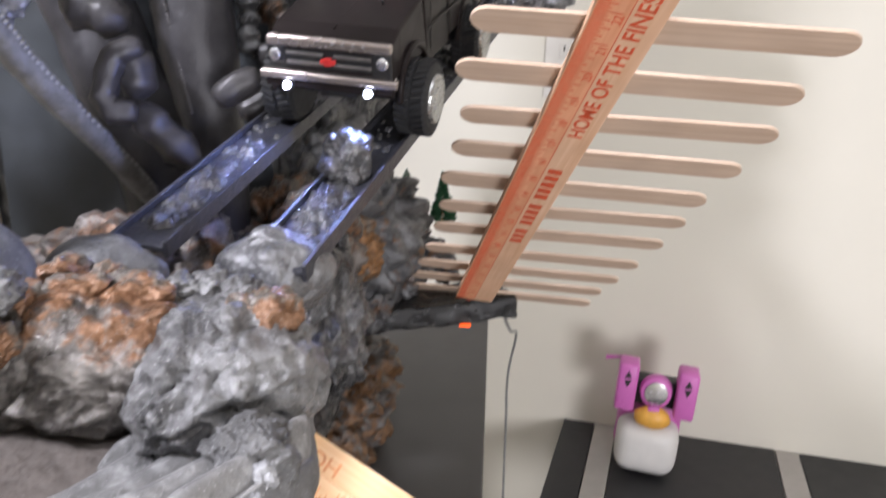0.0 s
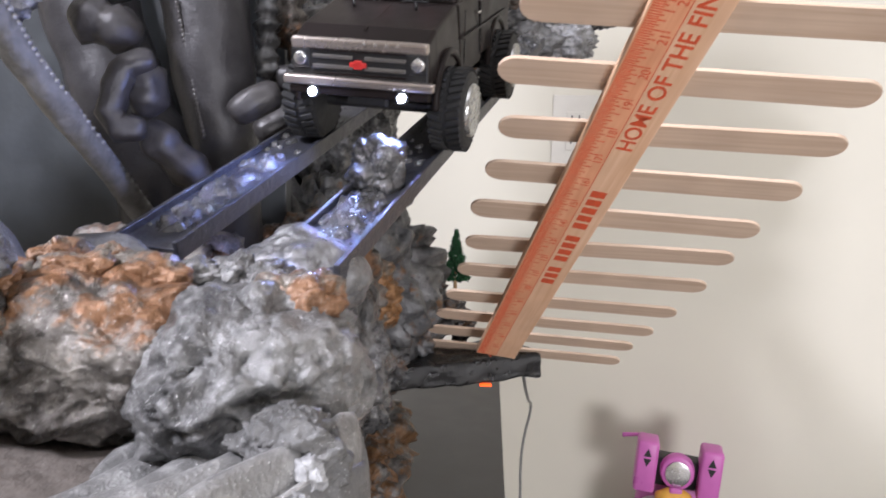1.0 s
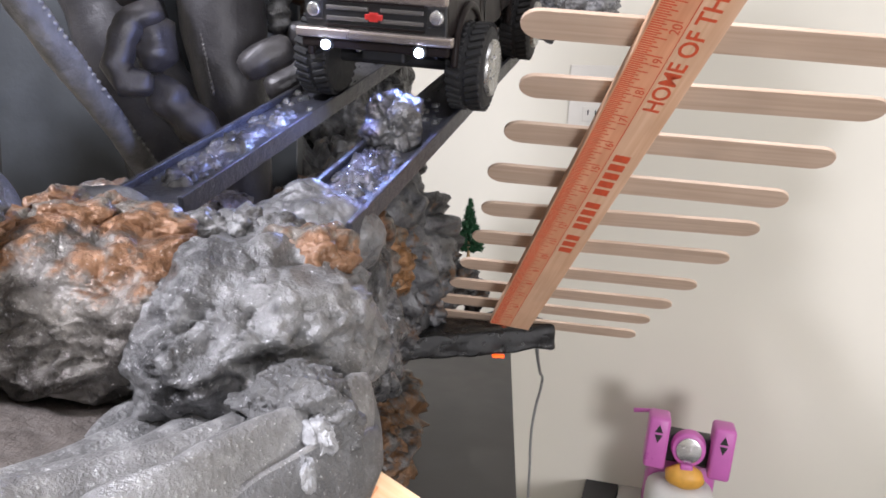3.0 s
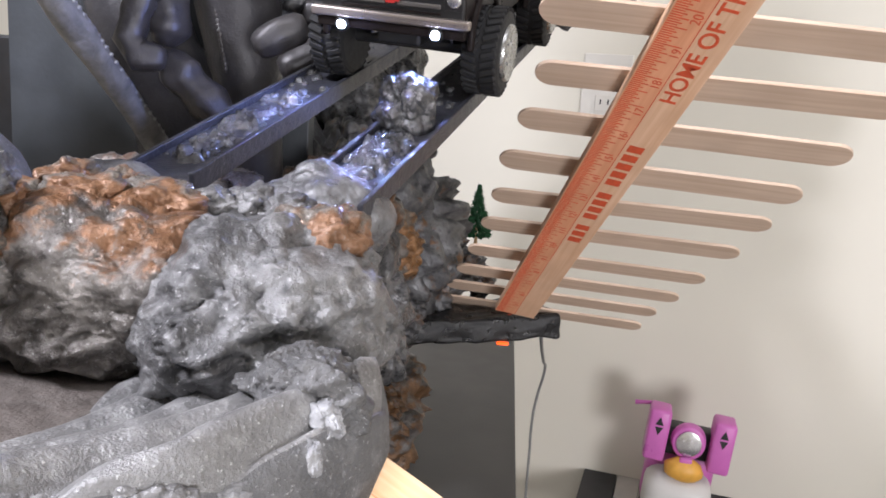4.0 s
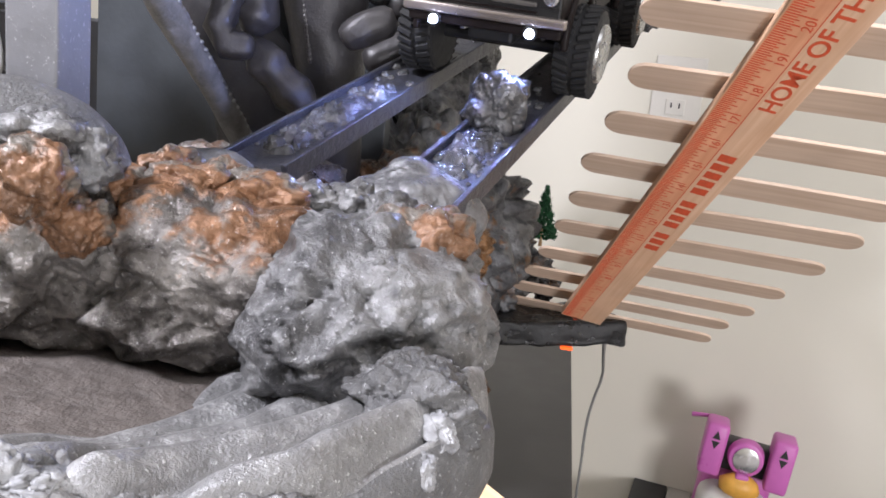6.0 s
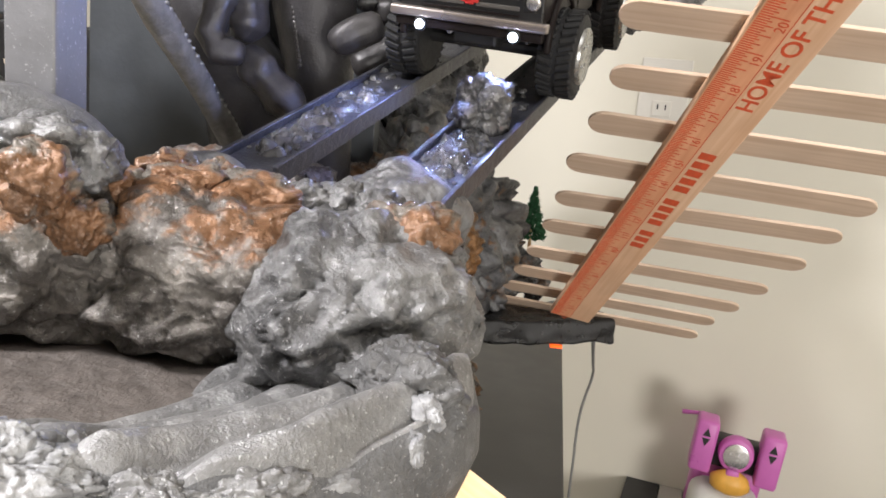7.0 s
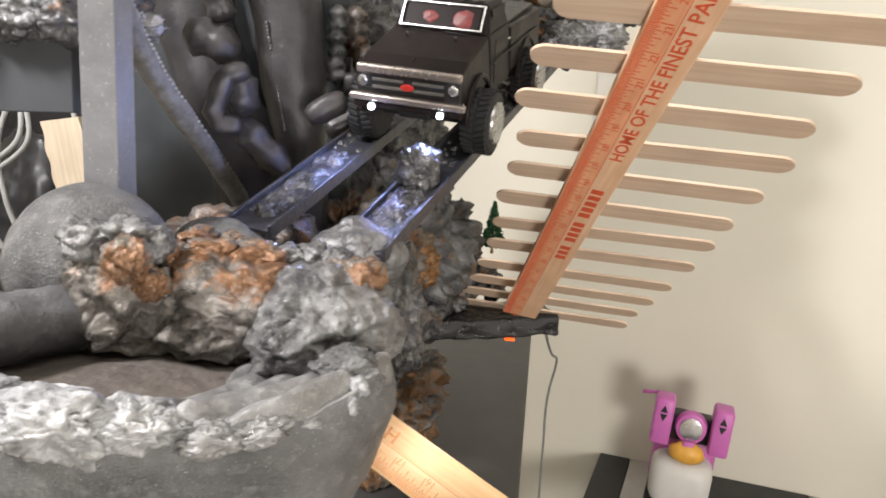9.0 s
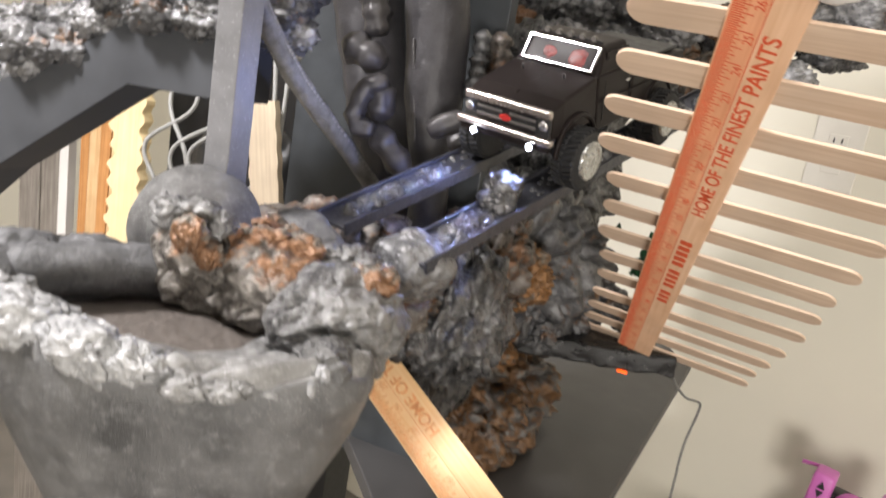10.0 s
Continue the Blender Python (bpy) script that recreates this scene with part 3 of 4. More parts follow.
    # crumpled crusts that stand up from the rim: place, half sizes, turn, seed, paint
    for at_, radii, turn, seed, paint, label in (((-0.073, 0.475, 1.1515), (0.0165, 0.020, 0.0135), 20, 5, FOAM_SMOOTH, "torn pitted foam crust"), ((-0.0675, 0.464, 1.1500), (0.0050, 0.0105, 0.0065), 40, 21, CHALK, "chalky white torn foam edge"), ((-0.0668, 0.4528, 1.1455), (0.0028, 0.0040, 0.0050), 40, 23, CHALK, "chalky white torn foam edge"), ((-0.0805, 0.4377, 1.1422), (0.0068, 0.0034, 0.0042), 42, 25, CHALK, "chalky white torn foam edge"), ((-0.170, 0.404, 1.149), (0.028, 0.017, 0.016), -8, 2, FOAM_CRUST, "crumpled silver foam crust"), ((-0.215, 0.408, 1.150), (0.030, 0.018, 0.017), 12, 7, FOAM_CRUST, "crumpled silver foam crust"),
                                                 ((-0.255, 0.420, 1.150), (0.024, 0.018, 0.015), 30, 11, FOAM_CRUST, "crumpled silver foam crust"), ((-0.141, 0.410, 1.1485), (0.020, 0.014, 0.0125), 5, 8, FOAM_CRUST, "crumpled silver foam crust"), ((-0.114, 0.4150, 1.1435), (0.014, 0.008, 0.0080), 15, 31, FOAM_RIM, "crumpled grey foam edge"), ((-0.096, 0.4250, 1.1435), (0.013, 0.008, 0.0070), 32, 33, FOAM_RIM, "crumpled grey foam edge")):
        ob = part("torn_crust", boulder_bm(radii, seed, bulge=0.13, crease=0.055, pit=0.16, lumps=0.2, detail=6, turn=radians(turn), blunt=0.2), paint, root, label)
        ob.location = at_

bowl()
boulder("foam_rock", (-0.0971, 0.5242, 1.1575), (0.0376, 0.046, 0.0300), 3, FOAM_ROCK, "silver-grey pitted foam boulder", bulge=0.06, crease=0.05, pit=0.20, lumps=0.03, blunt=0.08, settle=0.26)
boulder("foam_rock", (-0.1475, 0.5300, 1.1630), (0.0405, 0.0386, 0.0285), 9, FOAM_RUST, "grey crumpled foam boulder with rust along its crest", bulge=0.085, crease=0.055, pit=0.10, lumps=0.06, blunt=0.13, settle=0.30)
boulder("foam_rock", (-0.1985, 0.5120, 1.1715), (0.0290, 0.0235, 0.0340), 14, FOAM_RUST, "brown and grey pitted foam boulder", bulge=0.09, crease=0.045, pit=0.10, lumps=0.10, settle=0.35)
boulder("foam_rock", (-0.1990, 0.532, 1.1530), (0.019, 0.017, 0.020), 17, FOAM_BROWN, "small brown foam lump wedged between boulders", bulge=0.12, crease=0.03, detail=5)
blob("foam_rock", (-0.1000, 0.6220, 1.1720), (0.0285, 0.0250, 0.0260), 6, FOAM_SILVER, "smooth silver foam lump at the foot of a rail", bumps=0.05, lumps=0.22, detail=6, wr=0.45, group="rocks round the basin")
# knobs along the crest: place, half sizes, 1 for rusty paint
for i, (x, y, z, rx, ry, rz, rusty) in enumerate(((-0.180, 0.535, 1.1850, 0.0125, 0.010, 0.0058, 1), (-0.160, 0.545, 1.1875, 0.0110, 0.010, 0.0058, 1), (-0.175, 0.565, 1.1890, 0.0100, 0.008, 0.0065, 1), (-0.1533, 0.560, 1.1880, 0.0062, 0.006, 0.0062, 1), (-0.1388, 0.550, 1.1840, 0.0140, 0.010, 0.0070, 1), (-0.1228, 0.560, 1.1840, 0.0085, 0.007, 0.0055, 0), (-0.1112, 0.565, 1.1845, 0.0090, 0.008, 0.0060, 0), (-0.0972, 0.560, 1.1830, 0.0085, 0.008, 0.0055, 0), (-0.0830, 0.545, 1.1770, 0.0150, 0.013, 0.0100, 1),
                                                 (-0.1939, 0.515, 1.2000, 0.0125, 0.010, 0.0065, 0), (-0.1806, 0.497, 1.1915, 0.0088, 0.008, 0.0090, 1), (-0.1801, 0.520, 1.1945, 0.0085, 0.008, 0.0072, 0), (-0.1749, 0.508, 1.1776, 0.0080, 0.007, 0.0066, 1), (-0.2100, 0.512, 1.1960, 0.0110, 0.010, 0.0090, 0))):
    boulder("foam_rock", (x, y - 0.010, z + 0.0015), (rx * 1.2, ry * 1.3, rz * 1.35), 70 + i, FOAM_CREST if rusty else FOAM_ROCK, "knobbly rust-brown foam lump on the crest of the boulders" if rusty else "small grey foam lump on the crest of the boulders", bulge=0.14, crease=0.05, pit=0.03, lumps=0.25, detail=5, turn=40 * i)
for pts, r, seed in ((((-0.206, 0.522, 1.156), (-0.224, 0.496, 1.158), (-0.243, 0.466, 1.158), (-0.260, 0.437, 1.156)), 0.0165, 4), (((-0.262, 0.430, 1.153), (-0.280, 0.398, 1.154), (-0.298, 0.366, 1.152)), 0.0175, 8)):
    ob = part("foam_rock", sweep_bm(pts, [r] * len(pts), 40, 0.16, seed), FOAM_MATT)
    tagged(ob, "long low grey foam roll on the basin rim", "rock", "rocks round the basin")
for i, (x, y, r) in enumerate(((-0.305, 0.475, 0.026), (-0.275, 0.503, 0.026), (-0.247, 0.532, 0.024))):
    blob("foam_rock", (x, y, 1.148), (r * 1.15, r * 0.8, r * 0.75), 170 + i, FOAM_MATT, "low grey foam lump on the basin rim", detail=5, bumps=0.1, lumps=0.15, wr=0.7, turn=35, group="rocks round the basin")
blob("foam_hump", (-0.2434, 0.5645, 1.1704), (0.0456, 0.0455, 0.0454), 21, FOAM_SMOOTH, "smooth speckled grey foam hump under the post", "foam", bumps=0.0, lumps=0.04, wr=0.15)
blob("foam_hump", (-0.187, 0.612, 1.167), (0.034, 0.020, 0.024), 23, FOAM_MATT, "smooth dark grey foam hump behind the boulders", "foam", bumps=0.05, lumps=0.15, wr=0.3)
blob("foam_rubble", (-0.20, 0.70, 1.12), (0.09, 0.08, 0.06), 25, FOAM_BROWN, "rusty brown foam rubble behind the boulders", "foam", bumps=0.3, lumps=0.3, detail=6, wr=1.6)
# the dark foam colour here stands in for the truck's shadow under the rails
blob("foam_rubble", (-0.115, 0.77, 1.08), (0.045, 0.07, 0.07), 26, FOAM_NIGHT, "foam rubble under the rails, coloured dark as in the truck's shadow", "foam", bumps=0.3, lumps=0.3, detail=6, wr=1.6)

# ------------------------------------------------------------------ post and arch
ob = part("post", box_bm((0.021, 0.024, 0.62), (0, 0, 0.31), 0.0012), POST, smooth=False)
ob.matrix_world = pose(-0.243, 0.588, 1.16, 0, 0, 2)
tagged(ob, "square grey speckled wooden post", "post")

arch = thing("arch_beam", pose(0, 0.69, 0), "dark grey arched beam carrying silver foam rubble", "beam")
bm = prism_bm([(-0.325, 1.247), (-0.325, 1.302), (-0.455, 1.297), (-0.63, 1.215), (-0.80, 1.08), (-0.80, 0.98), (-0.63, 1.124), (-0.448, 1.243)], 0.05, 0.001)
bmesh.ops.rotate(bm, cent=(0, 0, 0), matrix=Matrix.Rotation(radians(90), 3, "X"), verts=bm.verts[:])
bmesh.ops.translate(bm, vec=(0, 0.05, 0), verts=bm.verts[:])
bmesh.ops.recalc_face_normals(bm, faces=bm.faces[:])
part("beam", bm, PANEL, arch, smooth=False)
rnd = random.Random(11)
for i in range(64):
    u = rnd.random()
    x = -0.29 - 0.42 * u
    z = 1.302 if x > -0.455 else 1.297 + (x + 0.455) * 0.5
    r = rnd.uniform(0.012, 0.028)
    blob("foam_rubble", (x, 0.70 + rnd.uniform(-0.015, 0.07), z + r * 0.35 + rnd.random() ** 2 * 0.05), (r * 1.2, r, r * 0.8), 60 + i, (FOAM_NIGHT, FOAM_GREY, FOAM_DARK, FOAM_SILVER)[i % 4], "silver and black foam rubble on the arched beam", "foam", detail=5, bumps=0.35, lumps=0.3, group="rubble on the arch", wr=2.0)

# ------------------------------------------------------------------ rails
RAIL_DIR = Vector((0.2446, 0.9245, 0.2925)).normalized()
RAIL_ACROSS = Vector((0.9696, -0.2343, -0.0702))


def rail(at, start, end, seed):
    m = frame_of(at, RAIL_DIR, -RAIL_ACROSS)
    root = thing("rail", m, "grey painted channel rail with foam bits glued inside", "rail", "rails of the ramp")
    length, mid = end - start, (start + end) / 2
    part("channel_floor", box_bm((length, 0.030, 0.003), (mid, 0, -0.0015), 0.0005), RAIL, root, smooth=False)
    for s in (1, -1):
        part("side_flange", box_bm((length, 0.0026, 0.010), (mid, s * 0.0157, -0.0012), 0.0006), RAIL, root, smooth=False)
    rnd = random.Random(seed)
    # a crust of cured foam that lies in the channel and thins out uphill
    bm = bmesh.new()
    grid = []
    for i in range(131):
        row = []
        for k in range(33):
            x, y = 0.012 + 0.150 * i / 130, -0.0135 + 0.027 * k / 32
            q = Vector((x * 140, y * 140, seed))
            q += 0.8 * Vector((noise.noise(q * 0.7), noise.noise(q * 0.7 + Vector((5, 0, 0))), 0))
            f = noise.voronoi(q * 0.9)[0]
            lump = 0.55 * noise.noise(q * 0.33) + 0.5 * min(0.7, f[1] - f[0]) + 0.3 * noise.noise(q * 1.9) + 0.15 * noise.noise(q * 4.1)
            thick = 0.32 - 0.75 * max(0.0, x - 0.075) / 0.087 - 0.5 * abs(y / 0.0135) ** 3 - 0.4 * max(0.0, 0.022 - x) / 0.01
            row.append(bm.verts.new((start + x, y, max(-0.001, 0.0095 * (lump + thick - 0.16)))))
        grid.append(row)
    for r0, r1_ in zip(grid, grid[1:]):
        for k in range(32):
            bm.faces.new((r0[k], r1_[k], r1_[k + 1], r0[k + 1]))
    part("foam_crust", bm, FOAM_WET, root, "crumbly silver foam crust")
    for i in range(70):
        r = rnd.uniform(0.0007, 0.0026)
        ob = part("foam_crumb", rock_bm((r * 1.5, r * 1.2, r * 0.9), seed + i, 0.25, 0.3, 3, wr=2.2), (FOAM_WET, FOAM_NIGHT)[i % 2], root, "silver foam crumb")
        ob.location = (start + 0.02 + rnd.random() * 0.30, rnd.uniform(-0.0135, 0.0135), 0.0003)
    for i in range(26):
        r = rnd.uniform(0.005, 0.011)
        ob = part("foam_lump", rock_bm((r * 1.3, r, r * 0.8), seed + 300 + i, 0.3, 0.3, 4, wr=2.0), (FOAM_WET, FOAM_NIGHT, FOAM_GREY)[i % 3], root, "black and silver foam lump")
        ob.location = (start + 0.30 + rnd.random() * (length - 0.30), rnd.uniform(-0.012, 0.012), 0.003)
    return root


r1 = rail((-0.1504, 0.70, 1.2111), -0.085, 0.46, 3)
r2 = rail((-0.0742, 0.6816, 1.2056), -0.085, 0.48, 40)
blob("foam_rock", (-0.073, 0.703, 1.221), (0.0150, 0.017, 0.0185), 52, FOAM_WET, "wrinkled glossy foam lump sitting in a rail", detail=6, bumps=0.16, lumps=0.35, group="lumps on the rails", wr=1.1)
blob("foam_rock", (-0.126, 0.80, 1.243), (0.013, 0.018, 0.009), 53, FOAM_GREY, "grey foam lump sitting in a rail", detail=5, bumps=0.1, lumps=0.2, group="lumps on the rails", wr=1.0)
blob("foam_rock", (-0.034, 0.835, 1.252), (0.013, 0.018, 0.009), 54, FOAM_GREY, "grey foam lump sitting in a rail", detail=5, bumps=0.1, lumps=0.2, group="lumps on the rails", wr=1.0)

# ------------------------------------------------------------------ ledge, cliff, hill
bm = box_bm((0.255, 0.076, 0.024), (0, 0, 0), 0.003, 2)
bmesh.ops.subdivide_edges(bm, edges=[e for e in bm.edges if e.calc_length() > 0.01], cuts=26, use_grid_fill=True)
for v in bm.verts:
    q = v.co * 75 + 0.6 * Vector((noise.noise(v.co * 40), noise.noise(v.co * 40 + Vector((7, 0, 0))), 0))
    v.co += 0.0034 * Vector((noise.noise(q), noise.noise(q + Vector((3, 0, 0))), noise.noise(q * 0.8 + Vector((0, 4, 0)))))
ob = part("taped_ledge", bm, TAPE)
ob.matrix_world = frame_of((-0.072, 1.040, 1.008), (0.235, 0.070, 0.010), (-0.070, 0.235, 0))
tagged(ob, "ledge wrapped in crinkled black tape", "ledge")
boulder("foam_cliff", (-0.17, 1.05, 0.92), (0.10, 0.12, 0.088), 31, FOAM_CLIFF, "dark foam cliff with rust patches below the ledge", "", 0, "cliff", bulge=0.24, crease=0.10, pit=0.25, lumps=0.25)
boulder("foam_cliff", (-0.158, 0.985, 0.885), (0.080, 0.085, 0.065), 33, FOAM_CLIFF, "dark rust-stained foam mound on the base board", "", 20, "cliff", bulge=0.24, crease=0.10, pit=0.25, lumps=0.3)
boulder("foam_hill", (-0.165, 1.05, 1.09), (0.105, 0.14, 0.125), 35, FOAM_DARK, "dark grey foam hill under the rails", "", 0, "hill", bulge=0.24, crease=0.10, pit=0.25, lumps=0.25)
boulder("foam_hill", (-0.145, 0.88, 1.11), (0.06, 0.08, 0.07), 36, FOAM_BROWN, "dark rusty foam hill under the rails", "", 0, "hill", bulge=0.24, crease=0.10, pit=0.2, lumps=0.25)
for i, (x, y, z, r) in enumerate(((-0.07, 1.097, 1.077, 0.0301), (-0.041, 1.095, 1.056, 0.0241), (-0.07, 1.057, 1.031, 0.0261), (-0.021, 1.104, 1.038, 0.0171), (-0.094, 1.011, 1.017, 0.0221))):
    boulder("foam_rubble", (x, y, z), (r * 1.2, r, r), 120 + i, FOAM_DARK, "dark grey foam rubble beside the ledge", "rubble beside the ledge", 30 * i, "foam", bulge=0.3, crease=0.12, pit=0.2, lumps=0.35, detail=5)
rnd = random.Random(4)
for i, (x, y, z, r) in enumerate(((0.09, 1.20, 1.355, 0.03), (0.04, 1.19, 1.345, 0.035), (-0.01, 1.2, 1.34, 0.04), (-0.06, 1.18, 1.335, 0.04), (-0.12, 1.2, 1.36, 0.05), (-0.18, 1.22, 1.38, 0.06), (-0.09, 1.25, 1.40, 0.05), (0.02, 1.27, 1.38, 0.045), (-0.14, 1.10, 1.32, 0.045), (-0.2, 1.1, 1.33, 0.05), (-0.26, 1.14, 1.37, 0.035), (-0.22, 1.16, 1.41, 0.04), (-0.16, 1.18, 1.42, 0.035), (-0.10, 1.17, 1.42, 0.03), (-0.28, 1.12, 1.33, 0.03), (-0.24, 1.09, 1.31, 0.028), (-0.17, 1.13, 1.36, 0.03), (-0.05, 1.15, 1.39, 0.03), (0.02, 1.16, 1.41, 0.028), (0.132, 1.25, 1.405, 0.034), (0.152, 1.30, 1.45, 0.04), (0.09, 1.27, 1.43, 0.035), (0.19, 1.30, 1.46, 0.035), (-0.116, 1.12, 1.314, 0.026), (-0.053, 1.10, 1.331, 0.024), (-0.256, 1.15, 1.352, 0.034))):
    blob("foam_rubble", (x, y, z), (r * 1.25, r, r * 0.85), 80 + i, (FOAM_GREY, FOAM_SILVER, FOAM_CREST, FOAM_NIGHT)[i % 4], "black, silver and rusty foam rubble on the upper deck", "foam", 0.35, 0.3, 5, group="rubble of the upper deck", wr=2.0)
blob("foam_hill", (-0.20, 1.26, 1.20), (0.10, 0.12, 0.15), 37, FOAM_NIGHT, "black and silver foam hill carrying the upper deck", "hill", 0.3, 0.25, 6, wr=1.6)


def tree(at, h, r, seed):
    root = thing("model_tree", pose(*at), "small dark green model pine tree", "model tree", "model pines")
    part("trunk", cylinder_bm(r * 0.12, r * 0.06, h * 0.3, Matrix.Translation((0, 0, h * 0.1)), 8), PINE, root)
    rnd = random.Random(seed)
    bm = bmesh.new()
    for i in range(420):
        u = rnd.random() ** 0.6
        z = h * (0.10 + 0.88 * (1 - u))
        rr = r * u * rnd.uniform(0.55, 1.0)
        a = rnd.uniform(0, 6.283)
        bmesh.ops.create_cone(bm, cap_ends=True, segments=4, radius1=h * 0.03, radius2=0.0, depth=h * 0.09, matrix=Matrix.Translation((rr * math.cos(a), rr * math.sin(a), z)) @ Euler((rnd.uniform(0.6, 2.2), 0, a + 1.57)).to_matrix().to_4x4())
    part("crown", bm, LEAF, root, smooth=False)


boulder("foam_hill", (-0.125, 0.93, 1.10), (0.050, 0.045, 0.042), 38, FOAM_OCHRE, "rust-brown foam mound under the rails", "", 0, "hill", bulge=0.2, crease=0.08, pit=0.15, lumps=0.2)
boulder("foam_cliff", (-0.168, 0.96, 1.0), (0.060, 0.050, 0.045), 39, FOAM_OCHRE, "ochre and rust foam sheet below the ramp", "", 30, "cliff", bulge=0.16, crease=0.08, pit=0.12, lumps=0.25)
tree((-0.029, 1.25, 1.055), 0.075, 0.020, 1)
tree((-0.078, 1.257, 1.11), 0.02, 0.009, 2)


# ------------------------------------------------------------------ crawler truck
def truck(m):
    """x points ahead, y to its left, z up; the front axle stands at x 0, the wheels' feet at z 0."""
    root = thing("model_truck", m, "dark brown radio-controlled pickup with lit front lamps", "model truck")

    def put(name, bm, mat, label="", smooth=False, parent=None):
        return part(name, bm, mat, parent or root, label, smooth)

    H, R, W, T = 0.0138, 0.0245, 0.021, 0.0455   # hub height, tyre radius and width, half track
    WB = 0.1324
    tread = None
    for x in (0.0, -WB):
        for s in (1, -1):
            turn = Matrix.Translation((x, s * T, H)) @ Matrix.Rotation(radians(90), 4, "X")
            tyre = put("tyre", cylinder_bm(R - 0.0012, R - 0.0012, W, turn, 44, None, 0.003), RUBBER, "knobbly black rubber tyre")
            for i in range(32):
                for o in (-1, 1):
                    a = 2 * math.pi * (i + 0.25 * o) / 32
                    if tread is None:
                        lug = put("tread_lug", box_bm((0.0031, W * 0.42, 0.0026), (0, 0, 0), 0.0005, 1), RUBBER, parent=tyre)
                        tread = lug.data
                    else:
                        lug = new("tread_lug", tread)
                        lug.parent = tyre
                    lug.matrix_local = Matrix.Translation((x + (R - 0.0008) * math.sin(a), s * T + o * W * 0.26, H + (R - 0.0008) * math.cos(a))) @ Matrix.Rotation(a, 4, "Y") @ Matrix.Rotation(0.3 * o, 4, "Z")
            face = s * (T + W / 2)
            bm = bmesh.new()
            prof = [(0.0, 0.001), (0.004, 0.0022), (0.0065, 0.0009), (0.0105, 0.0006), (0.0125, 0.0014), (0.0146, 0.0026), (0.0158, 0.0018), (0.0158, -0.001)]
            rings = []
            for r, d in prof[1:]:
                rings.append([bm.verts.new((x + r * math.cos(2 * math.pi * q / 28), face + s * d, H + r * math.sin(2 * math.pi * q / 28))) for q in range(28)])
            for a_, b_ in zip(rings, rings[1:]):
                for q in range(28):
                    bm.faces.new((a_[q], a_[(q + 1) % 28], b_[(q + 1) % 28], b_[q]))
            bm.faces.new(rings[0])
            bmesh.ops.recalc_face_normals(bm, faces=bm.faces[:])
            rim = put("rim", bm, ALLOY, "silver dished wheel rim", True, tyre)
            for q in range(6):
                a = 2 * math.pi * q / 6
                put("wheel_nut", cylinder_bm(0.0009, 0.0009, 0.002, Matrix.Translation((x + 0.0062 * math.cos(a), face + s * 0.0012, H + 0.0062 * math.sin(a))) @ Matrix.Rotation(radians(90), 4, "X"), 6), CHROME, parent=tyre)

    def hull(name, sections, mat=BODY, bevel=0.002, label=""):
        """A closed body through cross-sections (x, half width low, half width high, z low, z high)."""
        bm = bmesh.new()
        rings = []
        for x, wl, wh, zl, zh in sections:
            rings.append([bm.verts.new(p) for p in ((x, wl, zl), (x, wh, zh), (x, -wh, zh), (x, -wl, zl))])
        for a_, b_ in zip(rings, rings[1:]):
            for k in range(4):
                bm.faces.new((a_[k], a_[(k + 1) % 4], b_[(k + 1) % 4], b_[k]))
        bm.faces.new(rings[0])
        bm.faces.new(rings[-1][::-1])
        bmesh.ops.recalc_face_normals(bm, faces=bm.faces[:])
        bmesh.ops.bevel(bm, geom=[e for e in bm.edges if e.calc_face_angle(0) > 0.25], offset=bevel, segments=3, affect="EDGES", profile=0.5)
        return put(name, bm, mat, label)

    LIP = 0.0568
    hull("bonnet", [(0.0345, 0.0405, 0.0395, 0.034, LIP), (0.02, 0.0415, 0.0400, 0.036, LIP + 0.006), (-0.027, 0.0425, 0.0395, 0.036, 0.0705)])
    hull("cab_body", [(-0.0275, 0.0428, 0.0400, 0.026, 0.0705), (-0.080, 0.0428, 0.0400, 0.026, 0.0705)])
    hull("bed", [(-0.0815, 0.0428, 0.0415, 0.030, 0.066), (-0.178, 0.0425, 0.0412, 0.030, 0.064)])
    put("bed_floor", box_bm((0.088, 0.070, 0.003), (-0.130, 0, 0.0665), 0.0008), BLACK)
    for s in (1, -1):
        # wheel arches, door line, mirror, side strip
        for x in (0.0, -WB):
            arc = [(x + 0.0275 * math.cos(math.pi * k / 10), s * 0.0420, H + 0.006 + 0.0275 * math.sin(math.pi * k / 10)) for k in range(11)]
            put("wheel_arch", sweep_bm(arc, [0.0022] * 11, 8), BODY, "flared wheel arch", True)
        put("door_gap", box_bm((0.0005, 0.0006, 0.034), (-0.036, s * 0.0424, 0.049)), BLACK)
        put("door_gap", box_bm((0.0005, 0.0006, 0.034), (-0.078, s * 0.0424, 0.049)), BLACK)
        put("door_handle", box_bm((0.006, 0.0018, 0.0014), (-0.071, s * 0.0428, 0.060), 0.0004), CHROME)
        put("side_strip", box_bm((0.135, 0.0008, 0.0016), (-0.095, s * 0.0432, 0.050), 0.0003), BODY)
        put("side_window", box_bm((0.034, 0.0012, 0.014), (-0.060, s * 0.0362, 0.0795), 0.0004), GLASSY, "dark side window")
    # cab top
    z0, z1 = 0.0695, 0.0905
    bm = bmesh.new()
    low = [(-0.0272, 0.0395), (-0.0272, -0.0395), (-0.081, -0.0395), (-0.081, 0.0395)]
    high = [(-0.0425, 0.0335), (-0.0425, -0.0335), (-0.078, -0.0335), (-0.078, 0.0335)]
    a = [bm.verts.new((x, y, z0)) for x, y in low]
